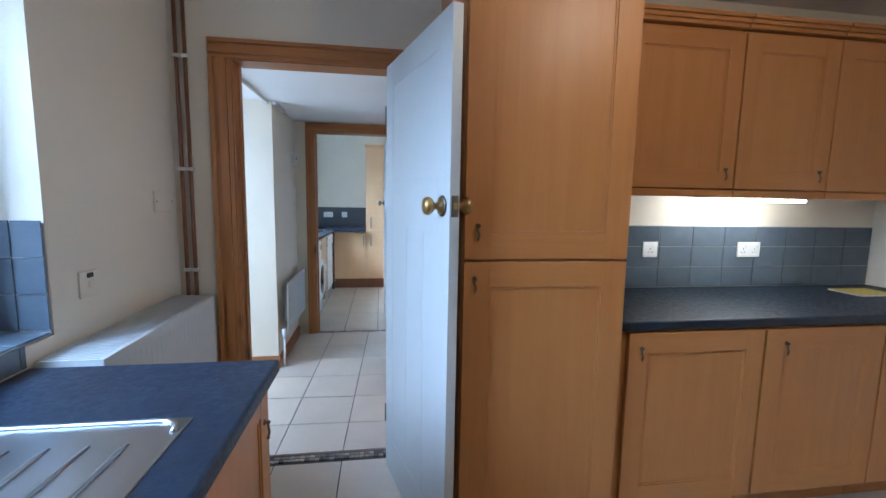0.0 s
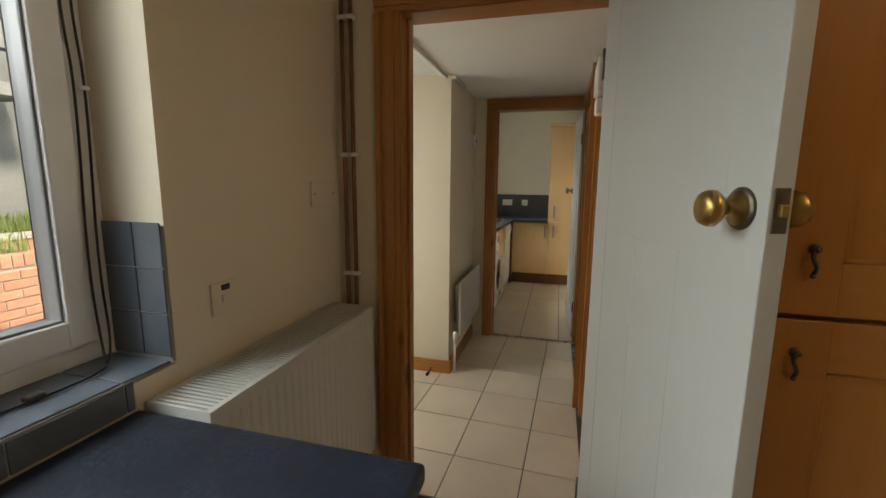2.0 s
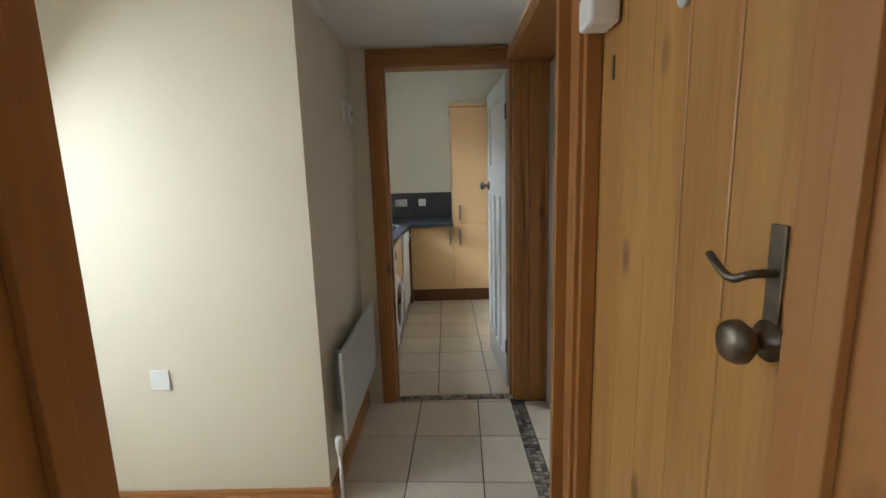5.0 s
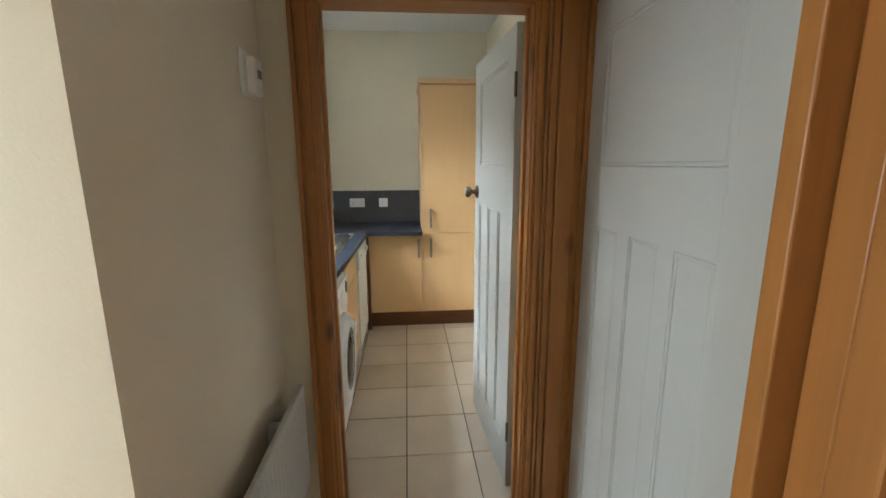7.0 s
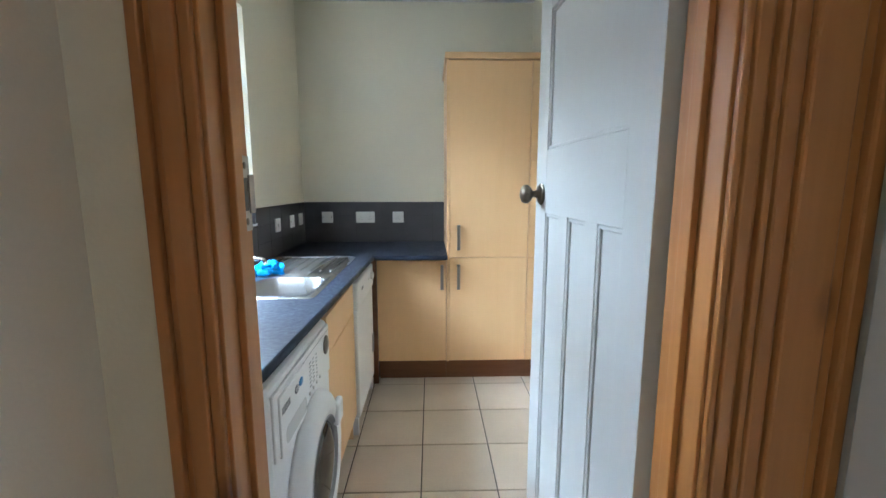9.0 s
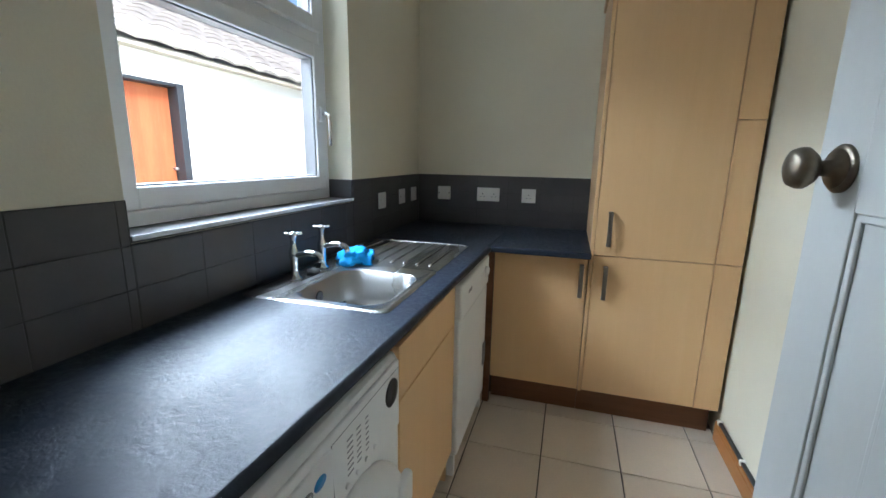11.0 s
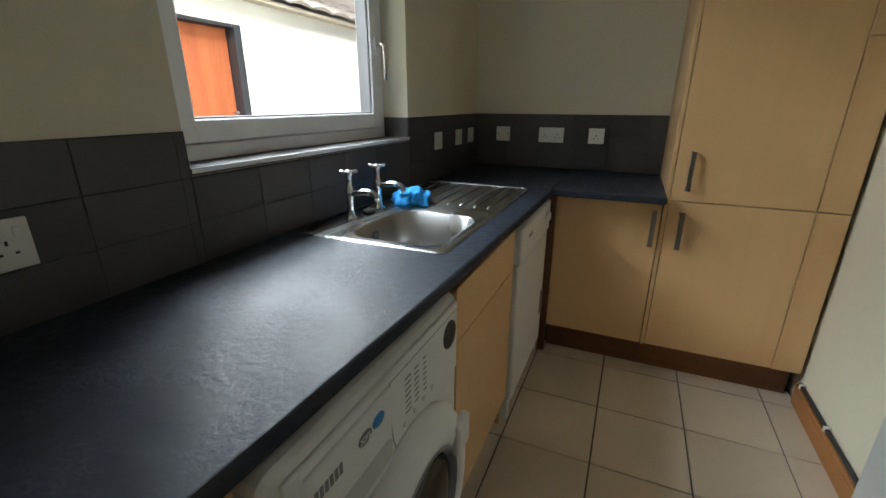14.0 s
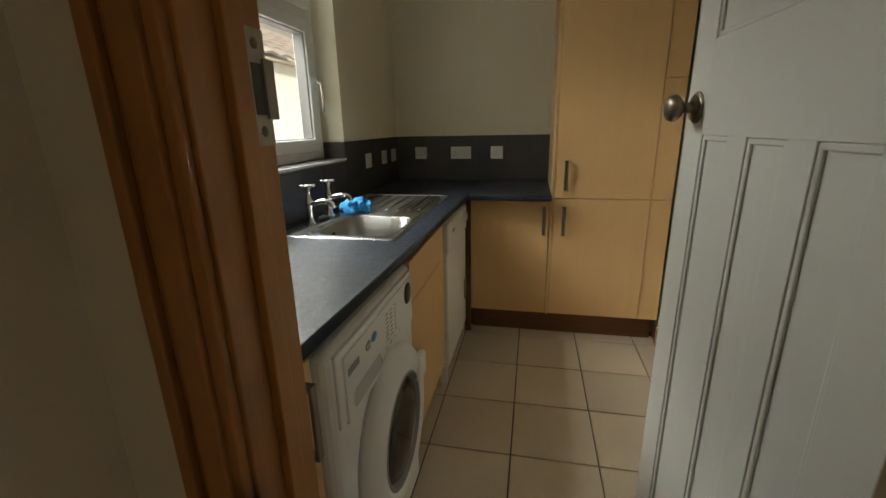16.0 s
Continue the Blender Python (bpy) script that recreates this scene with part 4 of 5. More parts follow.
for i in range(8):
    xx = -1.335 + i * 0.054
    part("drainer_rib", tube([(xx, 5.71, 0.9025), (xx, 5.74, 0.9045), (xx, 6.09, 0.9045), (xx, 6.115, 0.9025)], 0.0055, 8), M_STEEL, us)
part("waste", lathe([(0.034, 0), (0.034, 0.003), (0.02, 0.004), (0.018, 0.002), (0.001, 0.002)], 24, pose(-1.095, 5.40, 0.748)), M_CHROME, us, "chrome waste")
part("overflow", lathe([(0.020, 0), (0.020, 0.003), (0.012, 0.004), (0.001, 0.002)], 20, pose(BX0 + 0.011, 5.37, 0.855, 0, 90)), M_DARKMETAL, us, "dark overflow grille")


def pillar_tap(x, y):
    t = thing("pillar_tap", "chrome pillar tap with cross head", "tap", at=(x, y, 0.9035), group="sink taps")
    body = part("body", lathe([(0.024, 0), (0.024, 0.005), (0.015, 0.010), (0.013, 0.03), (0.012, 0.065), (0.016, 0.075), (0.017, 0.095), (0.013, 0.105), (0.010, 0.115), (0.010, 0.142), (0.014, 0.147), (0.013, 0.160), (0.004, 0.164)], 20, pose(x, y, 0.9036)), M_CHROME, t)
    part("spout", tube(arc([(x, y, 0.985), (x + 0.025, y, 0.992), (x + 0.06, y, 1.000), (x + 0.100, y, 0.996), (x + 0.108, y, 0.972)]), 0.0105, 12), M_CHROME, t)
    for k in range(4):
        a = radians(35 + 90 * k)
        part("head_arm", tube([(x, y, 1.058), (x + 0.030 * math.cos(a), y + 0.030 * math.sin(a), 1.062)], 0.006, 8), M_CHROME, t)
    return t


pillar_tap(-1.335, 5.385), pillar_tap(-1.33, 5.55)
pl = thing("sink_plug", "black rubber plug lying on the sink rim", "plug", at=(-1.315, 5.465, 0.904))
part("plug", lathe([(0.018, 0), (0.022, 0.004), (0.024, 0.014), (0.01, 0.016), (0.006, 0.022)], 20, pose(-1.315, 5.465, 0.904)), M_RUBBER, pl)

# crumpled cloth
cl = bmesh.new()
bmesh.ops.create_icosphere(cl, subdivisions=4, radius=1)
for v in cl.verts:
    d = v.co.normalized()
    fold = abs(noise.noise(Vector((d.x * 3.2, d.y * 1.4, 2.0)))) + 0.6 * abs(noise.noise(Vector((d.x * 2.0, d.y * 4.5, 7.0))))
    f = 1 + 0.45 * noise.noise(d * 1.7 + Vector((3, 1, 7))) - 0.55 * fold
    droop = 1 - 0.35 * max(0, d.y)
    v.co = Vector((d.x * 0.080 * f, d.y * 0.125 * f, max(-0.02, d.z * 0.047 * f * droop)))
for f in cl.faces:
    f.smooth = True
cl.transform(pose(-1.255, 5.675, 0.925, 0, 0, 20))
tagged(part("cleaning_cloth", cl, M_CLOTH), "bright blue crumpled cleaning cloth beside the taps", "cloth")

SHIFT[0] = REST
# tiles on the walls behind the worktop
t_w = structure("trim_utility_tiles_west", wall_bm([(UX0, UX0 + 0.004, UY0, 4.905, 0.902, 1.218), (UX0, UX0 + 0.004, 4.905, 5.98, 0.902, 1.115), (UX0, UX0 + 0.004, 5.98, UY1, 0.902, 1.218)]), M_DARKGROUT, "charcoal tiled splashback", "splashback")
t_n = structure("trim_utility_tiles_north", box_bm(UX0 + 0.005, -0.332, UY1 - 0.004, UY1, 0.902, 1.218), M_DARKGROUT, "charcoal tiled splashback", "splashback")
s2 = structure("window_sill_utility", box_bm(-1.625, UX0 + 0.005, 4.907, 5.978, 1.117, 1.1335, 0.001), M_DARKTILE, "charcoal tiled window sill with pale edge", "window sill")
structure("trim_sill_edge", box_bm(UX0 + 0.0055, UX0 + 0.009, 4.907, 5.978, 1.122, 1.1345, 0.001), M_UPVC, "white plastic tile edging", "tile trim")
structure("trim_reveal_utility", box_bm(-1.545, UX0 + 0.002, 5.968, 5.979, 1.133, 1.218, 0.001), M_DARKTILE, "charcoal tile on the window reveal", "tile trim")
for yy, k in ((6.29, "switch"), (6.575, "blank"), (6.775, "switch")):
    socket("s", UX0 + 0.0058, yy, 1.095, "x", kind=k)
socket("s", -1.246, UY1 - 0.0058, 1.10, "y", kind="blank")
socket("s", -0.951, UY1 - 0.0058, 1.10, "y", w=0.146, kind="double")
socket("s", -0.695, UY1 - 0.0058, 1.10, "y", kind="single")
socket("s", UX0 + 0.0058, 4.515, 1.055, "x", w=0.146, kind="double")


def bar_handle(parent, x, y, z, axis="y", length=0.165):
    """A flat bow handle, upright, standing off the door."""
    o = Vector((0, -1, 0)) if axis == "y" else Vector((1, 0, 0))
    bm = bmesh.new()
    for z0, z1, d0, d1 in ((z - length / 2, z + length / 2, 0.022, 0.030), (z - length / 2, z - length / 2 + 0.012, 0, 0.023), (z + length / 2 - 0.012, z + length / 2, 0, 0.023)):
        if axis == "y":
            box_bm(x - 0.010, x + 0.010, y - d1, y - d0, z0, z1, 0.002, bm)
        else:
            box_bm(x + d0, x + d1, y - 0.010, y + 0.010, z0, z1, 0.002, bm)
    return part("handle", bm, M_NICKEL, parent, "satin nickel bow handle")


# base units below the worktop
nu = thing("base_cabinet", "narrow pale beech base unit beside the washing machine", "cabinet", at=(-1.1, 4.41, 0))
part("body", box_bm(-1.38, -0.874, 4.30, 4.472, 0.0, 0.866, 0.001), M_BEECH, nu)
nd = part("door", box_bm(-0.872, -0.852, 4.302, 4.470, 0.15, 0.866, 0.002), M_BEECH, nu)
bar_handle(nd, -0.852, 4.425, 0.755, "x")
su = thing("base_cabinet", "pale beech sink base unit with drawer front", "cabinet", at=(-1.1, 5.4, 0))
part("side", box_bm(-1.38, -0.86, 5.112, 5.128, 0.0, 0.86, 0.001), M_BEECH, su)
part("side", box_bm(-1.38, -0.86, 5.655, 5.671, 0.0, 0.86, 0.001), M_BEECH, su)
part("bottom", box_bm(-1.38, -0.86, 5.128, 5.655, 0.15, 0.168), M_BEECH, su)
part("drawer_front", box_bm(-0.858, -0.838, 5.113, 5.670, 0.70, 0.852, 0.002), M_BEECH, su)
part("door", box_bm(-0.858, -0.838, 5.113, 5.670, 0.14, 0.696, 0.002), M_BEECH, su)
part("plinth", box_bm(-0.92, -0.90, 5.112, 5.671, 0, 0.139), M_KICK, su)
cu = thing("base_cabinet", "pale beech corner base unit with bow handle", "cabinet", at=(-0.56, 6.6, 0))
part("body", box_bm(-0.79, -0.336, 6.335, UY1 - 0.003, 0.15, 0.86, 0.001), M_BEECH, cu)
cd = part("door", box_bm(-0.798, -0.338, 6.315, 6.333, 0.155, 0.855, 0.002), M_BEECH, cu)
bar_handle(cd, -0.366, 6.315, 0.742)
part("corner_post", box_bm(-0.835, -0.80, 6.30, 6.33, 0.0, 0.86, 0.002), M_KICK, cu, "dark corner post")
part("plinth", box_bm(-0.80, -0.336, 6.385, 6.40, 0, 0.149), M_KICK, cu)
ta = thing("tall_cabinet", "tall pale beech cabinet with two doors", "cabinet", at=(0, 6.6, 0))
part("body", box_bm(-0.334, 0.31, 6.335, UY1 - 0.003, 0.15, 2.12, 0.001), M_BEECH, ta)
part("side_panel", box_bm(-0.334, -0.318, 6.312, 6.334, 0.15, 2.12, 0.001), M_BEECH, ta)
d = part("door", box_bm(-0.315, 0.2025, 6.315, 6.333, 0.877, 2.115, 0.002), M_BEECH, ta)
bar_handle(d, -0.256, 6.315, 1.008)
d = part("door", box_bm(-0.315, 0.2025, 6.315, 6.333, 0.155, 0.873, 0.002), M_BEECH, ta)
bar_handle(d, -0.256, 6.315, 0.743)
part("top_panel", box_bm(-0.345, 0.30, 6.30, UY1 - 0.003, 2.122, 2.16, 0.002), M_BEECH, ta)
part("plinth", box_bm(-0.334, 0.30, 6.385, 6.40, 0, 0.149), M_KICK, ta)
fl = thing("filler_panel", "narrow pale beech filler panels beside tall cabinet", "panel", at=(0.25, 6.33, 0.15))
for za, zb in ((0.155, 0.873), (0.877, 1.50), (1.504, 2.115)):
    part("panel", box_bm(0.205, 0.312, 6.313, 6.331, za, zb, 0.002), M_BEECH, fl)
    part("groove_bead", box_bm(0.205, 0.213, 6.309, 6.3135, za, zb, 0.001), M_BEECH, fl)
pp = thing("floor_pipe", "dark pipe running above the skirting board", "pipe", at=(0.31, 5.9, 0.12))
part("pipe", tube([(0.318, 5.12, 0.115), (0.318, 6.30, 0.115)], 0.009), M_DARKMETAL, pp)
for yy in (5.5, 6.0, 6.28):
    part("clip", box_bm(0.306, 0.329, yy - 0.008, yy + 0.008, 0.104, 0.127, 0.003), M_PLATE, pp, "white pipe clip")


def washing_machine():
    X, y0, y1 = -0.825, 4.482, 5.092
    yc = (y0 + y1) / 2
    t = thing("washing_machine", "white front-loading washing machine with dark porthole door", "washing machine", at=(-1.1, yc, 0))
    part("body", box_bm(-1.38, X, y0, y1, 0.012, 0.862, 0.03, seg=4), M_APPLIANCE, t)
    for a in (-1.33, X - 0.06):
        for b in (y0 + 0.06, y1 - 0.06):
            part("foot", lathe([(0.02, 0), (0.02, 0.008), (0.012, 0.014)], 12, pose(a, b, 0)), M_RUBBER, t)
    part("control_panel", box_bm(X - 0.004, X + 0.006, y0 + 0.026, y1 - 0.026, 0.668, 0.846, 0.005, seg=3), M_APPLIANCE, t)
    # grey strips here and on the drawer draw the shade of the seams
    part("panel_seam", box_bm(X + 0.0052, X + 0.0066, y0 + 0.275, y1 - 0.035, 0.826, 0.8275), M_GREYPL, t, "fine grey strip painted as seam shade")
    drawer = part("drawer", box_bm(X + 0.002, X + 0.0115, y0 + 0.055, y0 + 0.268, 0.664, 0.828, 0.004, seg=3), M_APPLIANCE, t)
    part("seam", tube(arc([(X + 0.0062, y0 + 0.2715, 0.828), (X + 0.0062, y0 + 0.2715, 0.72), (X + 0.0062, y0 + 0.288, 0.668)]), 0.0012, 6), M_GREYPL, drawer, "fine grey strip painted as seam shade")
    scoop = bmesh.new()
    ring0 = [scoop.verts.new((X + 0.0118, a, c)) for a, c in rounded(y0 + 0.085, y0 + 0.262, 0.684, 0.728, 0.018)]
    ring1 = [scoop.verts.new((X + 0.0125, a, c)) for a, c in rounded(y0 + 0.083, y0 + 0.264, 0.682, 0.730, 0.019)]
    mid = [scoop.verts.new((X + 0.0119, y0 + 0.17 + (v.co.y - y0 - 0.17) * 0.8, 0.704 + (v.co.z - 0.706) * 0.6)) for v in ring0]
    for p, q in ((ring1, ring0), (ring0, mid)):
        for i in range(len(p)):
            scoop.faces.new((p[i], p[(i + 1) % len(p)], q[(i + 1) % len(p)], q[i]))
    scoop.faces.new(mid)
    bmesh.ops.recalc_face_normals(scoop, faces=scoop.faces[:])
    # the scoop is almost flat; its shade is put into the greyer colour
    part("grip", scoop, M_GRIP, drawer, "drawer grip with shade painted in grey")
    for k in range(6):
        part("maker_mark", box_bm(X + 0.0112, X + 0.0122, y0 + 0.068 + k * 0.0105, y0 + 0.0755 + k * 0.0105, 0.776, 0.795), M_GREYPL, drawer, "dark bar of lettering")
    part("size_badge", lathe([(0.012, 0), (0.012, 0.001), (0.001, 0.0012)], 20, pose(X + 0.0113, y0 + 0.186, 0.788, 0, 90) @ Matrix.Diagonal((1, 1.5, 1, 1))), M_GREYPL, drawer, "grey oval badge")
    part("blue_badge", lathe([(0.012, 0), (0.012, 0.001), (0.001, 0.0012)], 20, pose(X + 0.0113, y0 + 0.225, 0.792, 0, 90) @ Matrix.Diagonal((1, 1.5, 1, 1))), M_BLUE, drawer, "blue oval badge")
    txt = bpy.data.curves.new("lettering", "FONT")
    txt.body, txt.size, txt.extrude = "XXL", 0.016, 0.0003
    tmp = new("lettering_source", txt)
    me = bpy.data.meshes.new_from_object(tmp.evaluated_get(bpy.context.evaluated_depsgraph_get()))
    bpy.data.objects.remove(tmp)
    bm = bmesh.new()
    bm.from_mesh(me)
    bm.transform(pose(X + 0.0126, y0 + 0.172, 0.782, 90, 0, 90))
    part("lettering", bm, M_APPLIANCE, drawer, "white letters on grey badge")
    part("display", lathe([(0.034, 0), (0.034, 0.003), (0.03, 0.005), (0.002, 0.005)], 28, pose(X + 0.005, y1 - 0.075, 0.782, 0, 90)), M_BLACK, t, "round black selector display")
    for r in range(7):
        for c in range(3):
            ya, wd = y0 + 0.325 + c * 0.038, (0.028 - 0.006 * ((r * 3 + c) % 3)) * 0.8
            part("printed_line", box_bm(X + 0.0055, X + 0.0066, ya, ya + wd, 0.722 + r * 0.0125, 0.7255 + r * 0.0125), M_GREYPL, t, "grey bar of small print")
    for c in range(4):
        part("button", lathe([(0.006, 0), (0.006, 0.004), (0.002, 0.005)], 12, pose(X + 0.005, y0 + 0.32 + c * 0.04, 0.705, 0, 90)), M_APPLIANCE, t)
    door = part("door", lathe([(0.250, 0.0), (0.252, 0.012), (0.238, 0.032), (0.215, 0.046), (0.19, 0.050), (0.168, 0.044), (0.16, 0.03), (0.16, 0.004), (0.10, 0.002)], 48, pose(X, yc + 0.03, 0.435, 0, 90)), M_APPLIANCE, t, "white round porthole door ring")
    part("porthole_glass", lathe([(0.162, 0.0), (0.160, 0.016), (0.14, 0.034), (0.09, 0.046), (0.003, 0.05)], 40, pose(X + 0.004, yc + 0.03, 0.435, 0, 90)), M_SHADOWGLASS, door, "dark curved glass")
    part("seal", lathe([(0.167, 0.02), (0.169, 0.043), (0.160, 0.046), (0.156, 0.03)], 40, pose(X, yc + 0.03, 0.435, 0, 90)), M_GREYPL, door, "grey inner ring")
    part("handle", box_bm(X + 0.034, X + 0.060, yc + 0.165, yc + 0.240, 0.50, 0.585, 0.012, seg=3), M_APPLIANCE, door)
    part("kick_panel", box_bm(X - 0.002, X + 0.004, y0 + 0.02, y1 - 0.02, 0.03, 0.14, 0.003), M_APPLIANCE, t)
    return t


washing_machine()
dw = thing("dishwasher", "white slimline dishwasher below the drainer", "dishwasher", at=(-1.1, 5.97, 0))
part("body", box_bm(-1.38, -0.855, 5.69, 6.255, 0.10, 0.855, 0.004), M_APPLIANCE, dw)
door = part("door", box_bm(-0.854, -0.822, 5.692, 6.253, 0.10, 0.70, 0.010, seg=3), M_APPLIANCE, dw)
pn = part("control_panel", box_bm(-0.854, -0.815, 5.692, 6.253, 0.705, 0.852, 0.012, seg=3), M_APPLIANCE, dw)
part("dial", lathe([(0.024, 0), (0.024, 0.012), (0.018, 0.018), (0.001, 0.018)], 24, pose(-0.816, 6.16, 0.79, 0, 90)), M_APPLIANCE, pn)
part("button", box_bm(-0.816, -0.811, 6.05, 6.09, 0.785, 0.80, 0.002), M_APPLIANCE, pn)
part("maker_mark", box_bm(-0.8155, -0.8142, 5.80, 5.86, 0.785, 0.80), M_GREYPL, pn, "grey bar of lettering")
# shade below the door is put into the grey of the base
part("base", box_bm(-0.90, -0.87, 5.70, 6.25, 0.0, 0.10), M_GREYPL, dw, "recessed base coloured grey as shade")
part("vent", box_bm(-0.823, -0.818, 6.19, 6.25, 0.27, 0.39, 0.002), M_GREYPL, door, "grey vent patch")
for yy in (5.705, 6.24):
    part("side_foot", box_bm(-0.865, -0.835, yy - 0.012, yy + 0.012, 0.0, 0.10, 0.002), M_APPLIANCE, dw)

# ---- outside ----
structure("ground", box_bm(-400, -1.37, -400, 400, -0.4, -0.05), M_SLAB, "grey paved yard and ground", "ground")
pw = thing("planter_wall", "low orange brick retaining wall of the garden bed", "brick wall", at=(-4.3, 1.5, -0.05), kind="structure")
part("core", box_bm(-4.30, -4.21, -2.0, 3.0, -0.06, 0.815), M_MORTAR, pw)
sw = thing("step_wall", "orange brick side wall beside the garden steps", "brick wall", at=(-4.5, 3.75, -0.05), kind="structure")
part("core", box_bm(-5.4, -3.6, 3.71, 3.80, -0.06, 0.86), M_MORTAR, sw)
for i in range(5):
    st = thing("garden_step", "grey slab step with brick riser", "step", at=(-4.3 - i * 0.3, 3.35, -0.05), group="garden steps")
    part("tread", box_bm(-4.55 - i * 0.3, -4.22 - i * 0.3, 3.005, 3.705, 0.13 + 0.165 * i, 0.17 + 0.165 * i, 0.006), M_SLAB, st)
    part("riser", box_bm(-4.54 - i * 0.3, -4.24 - i * 0.3, 3.006, 3.704, -0.06, 0.129 + 0.165 * i), M_BRICK, st)
bed = structure("garden_bed", wall_bm([(-7.0, -4.30, -6.0, 3.0, -0.06, 0.77), (-7.0, -5.75, 3.0, 9.0, -0.06, 0.79), (-5.75, -3.7, 3.80, 4.6, -0.06, 0.80)]), M_EARTH, "raised garden bed of dark earth", "ground")
cw = thing("concrete_wall", "tall weathered grey concrete garden wall", "garden wall", at=(-7.1, 3, 0), kind="structure")
part("wall", box_bm(-7.35, -7.0, -8, 5.35, -0.06, 3.4, 0.01), M_CONC, cw)
part("pier", box_bm(-7.45, -6.92, 5.36, 6.0, -0.06, 3.6, 0.01), M_RENDER, cw, "pale rendered pier")
part("upper_wall", box_bm(-7.9, -7.36, -8, 9, -0.06, 5.2), M_CONC, cw)
part("side_wall", box_bm(-7.3, -5.2, 9.6, 9.9, -0.06, 4.5), M_RENDER, cw)
part("ledge", box_bm(-7.0, -6.35, -6, 4.30, 2.33, 2.48, 0.01), M_CONC, cw, "grey concrete terrace slab")
rl = thing("railing", "dark metal railing on the concrete terrace", "railing", at=(-6.45, 1, 2.48))
for z in (2.85, 3.2, 3.55):
    part("rail", tube([(-6.42, -6, z), (-6.42, 4.27, z)], 0.022, 8), M_DARKMETAL, rl)
for yy in (-2.2, -0.6, 1.0, 2.65, 4.25):
    part("post", tube([(-6.42, yy, 2.475), (-6.42, yy, 3.6)], 0.024, 8), M_DARKMETAL, rl)
hr = thing("hose_reel", "dark hose reel with metal bracket on concrete wall", "hose reel", at=(-6.9, 4.7, 1.75))
for xx in (-6.96, -6.74):
    w = tube([(xx + 0.012, 4.75 + 0.25 * math.cos(i * math.pi / 16), 1.76 + 0.25 * math.sin(i * math.pi / 16)) for i in range(33)], 0.028, 8)
    wheel = part("wheel", w, M_DARKMETAL, hr)
    part("hub", lathe([(0.085, 0), (0.085, 0.02), (0.05, 0.03), (0.01, 0.03)], 20, pose(xx, 4.75, 1.76, 0, 90)), M_DARKMETAL, wheel)
    for k in range(6):
        c, q = math.cos(k * math.pi / 3), math.sin(k * math.pi / 3)
        part("spoke", tube([(xx + 0.012, 4.75 + 0.07 * c, 1.76 + 0.07 * q), (xx + 0.012, 4.75 + 0.24 * c, 1.76 + 0.24 * q)], 0.022, 6), M_DARKMETAL, wheel)
part("coil", lathe([(0.09, 0), (0.20, 0.005), (0.21, 0.1), (0.20, 0.19), (0.09, 0.195)], 32, pose(-6.94, 4.75, 1.76, 0, 90)), M_HOSE, hr, "blue coiled hose")
part("bracket", tube(arc([(-6.99, 4.45, 1.98), (-6.7, 4.45, 2.0), (-6.68, 4.75, 1.72), (-6.68, 5.05, 1.6), (-6.99, 5.08, 1.9)]), 0.015, 8), M_STEEL, hr, "bent metal bracket")
sd = thing("satellite_dish", "pale grey satellite dish on concrete wall", "satellite dish", at=(-6.95, 4.85, 2.2))
part("dish", lathe([(0.02, 0.0), (0.12, 0.015), (0.2, 0.045), (0.205, 0.05), (0.2, 0.055), (0.1, 0.025), (0.003, 0.012)], 28, pose(-6.92, 4.85, 2.22, 0, 80)), M_RENDER, sd)
part("mount", tube([(-6.999, 4.85, 2.2), (-6.91, 4.85, 2.22)], 0.02, 8), M_DARKMETAL, sd)
hs = thing("garden_hose", "blue hose end hanging in the grass", "hose", at=(-6.6, 4.9, 0.8))
part("hose", tube(arc([(-6.8, 4.55, 1.12), (-6.7, 4.8, 1.13), (-6.5, 5.0, 1.0), (-6.45, 5.05, 0.79)]), 0.025, 8), M_HOSE, hs)


def blades(name, label, spots, height, width, material, seed, lean=0.5):
    """Many bent blades, one mesh."""
    rnd = random.Random(seed)
    verts, faces = [], []
    for x, y, z in spots:
        h, a = height * rnd.uniform(0.5, 1.3), rnd.uniform(0, 6.28)
        w = width * rnd.uniform(0.7, 1.2)
        dx, dy = math.cos(a), math.sin(a)
        l1, l2 = lean * h * rnd.uniform(0.1, 0.3), lean * h * rnd.uniform(0.4, 1.2)
        k = len(verts)
        verts += [(x - dy * w, y + dx * w, z), (x + dy * w, y - dx * w, z), (x + dx * l1 + dy * w * 0.8, y + dy * l1 - dx * w * 0.8, z + h * 0.6), (x + dx * l1 - dy * w * 0.8, y + dy * l1 + dx * w * 0.8, z + h * 0.6), (x + dx * l2, y + dy * l2, z + h)]
        faces += [(k, k + 1, k + 2, k + 3), (k + 3, k + 2, k + 4)]
    me = bpy.data.meshes.new(name)
    me.from_pydata(verts, [], faces)
    me.materials.append(material)
    ob = new(name, me)
    WORLD[ob] = Matrix()
    return tagged(ob, label, "grass", kind="stuff")


rnd = random.Random(5)
blades("grass", "long green grass in the raised garden bed", [(rnd.uniform(-6.98, -4.45), rnd.uniform(0.3, 2.98), 0.765) for _ in range(5200)] + [(rnd.uniform(-6.98, -5.8), rnd.uniform(3.0, 7.5), 0.785) for _ in range(4500)], 0.20, 0.004, M_GRASS, 3)


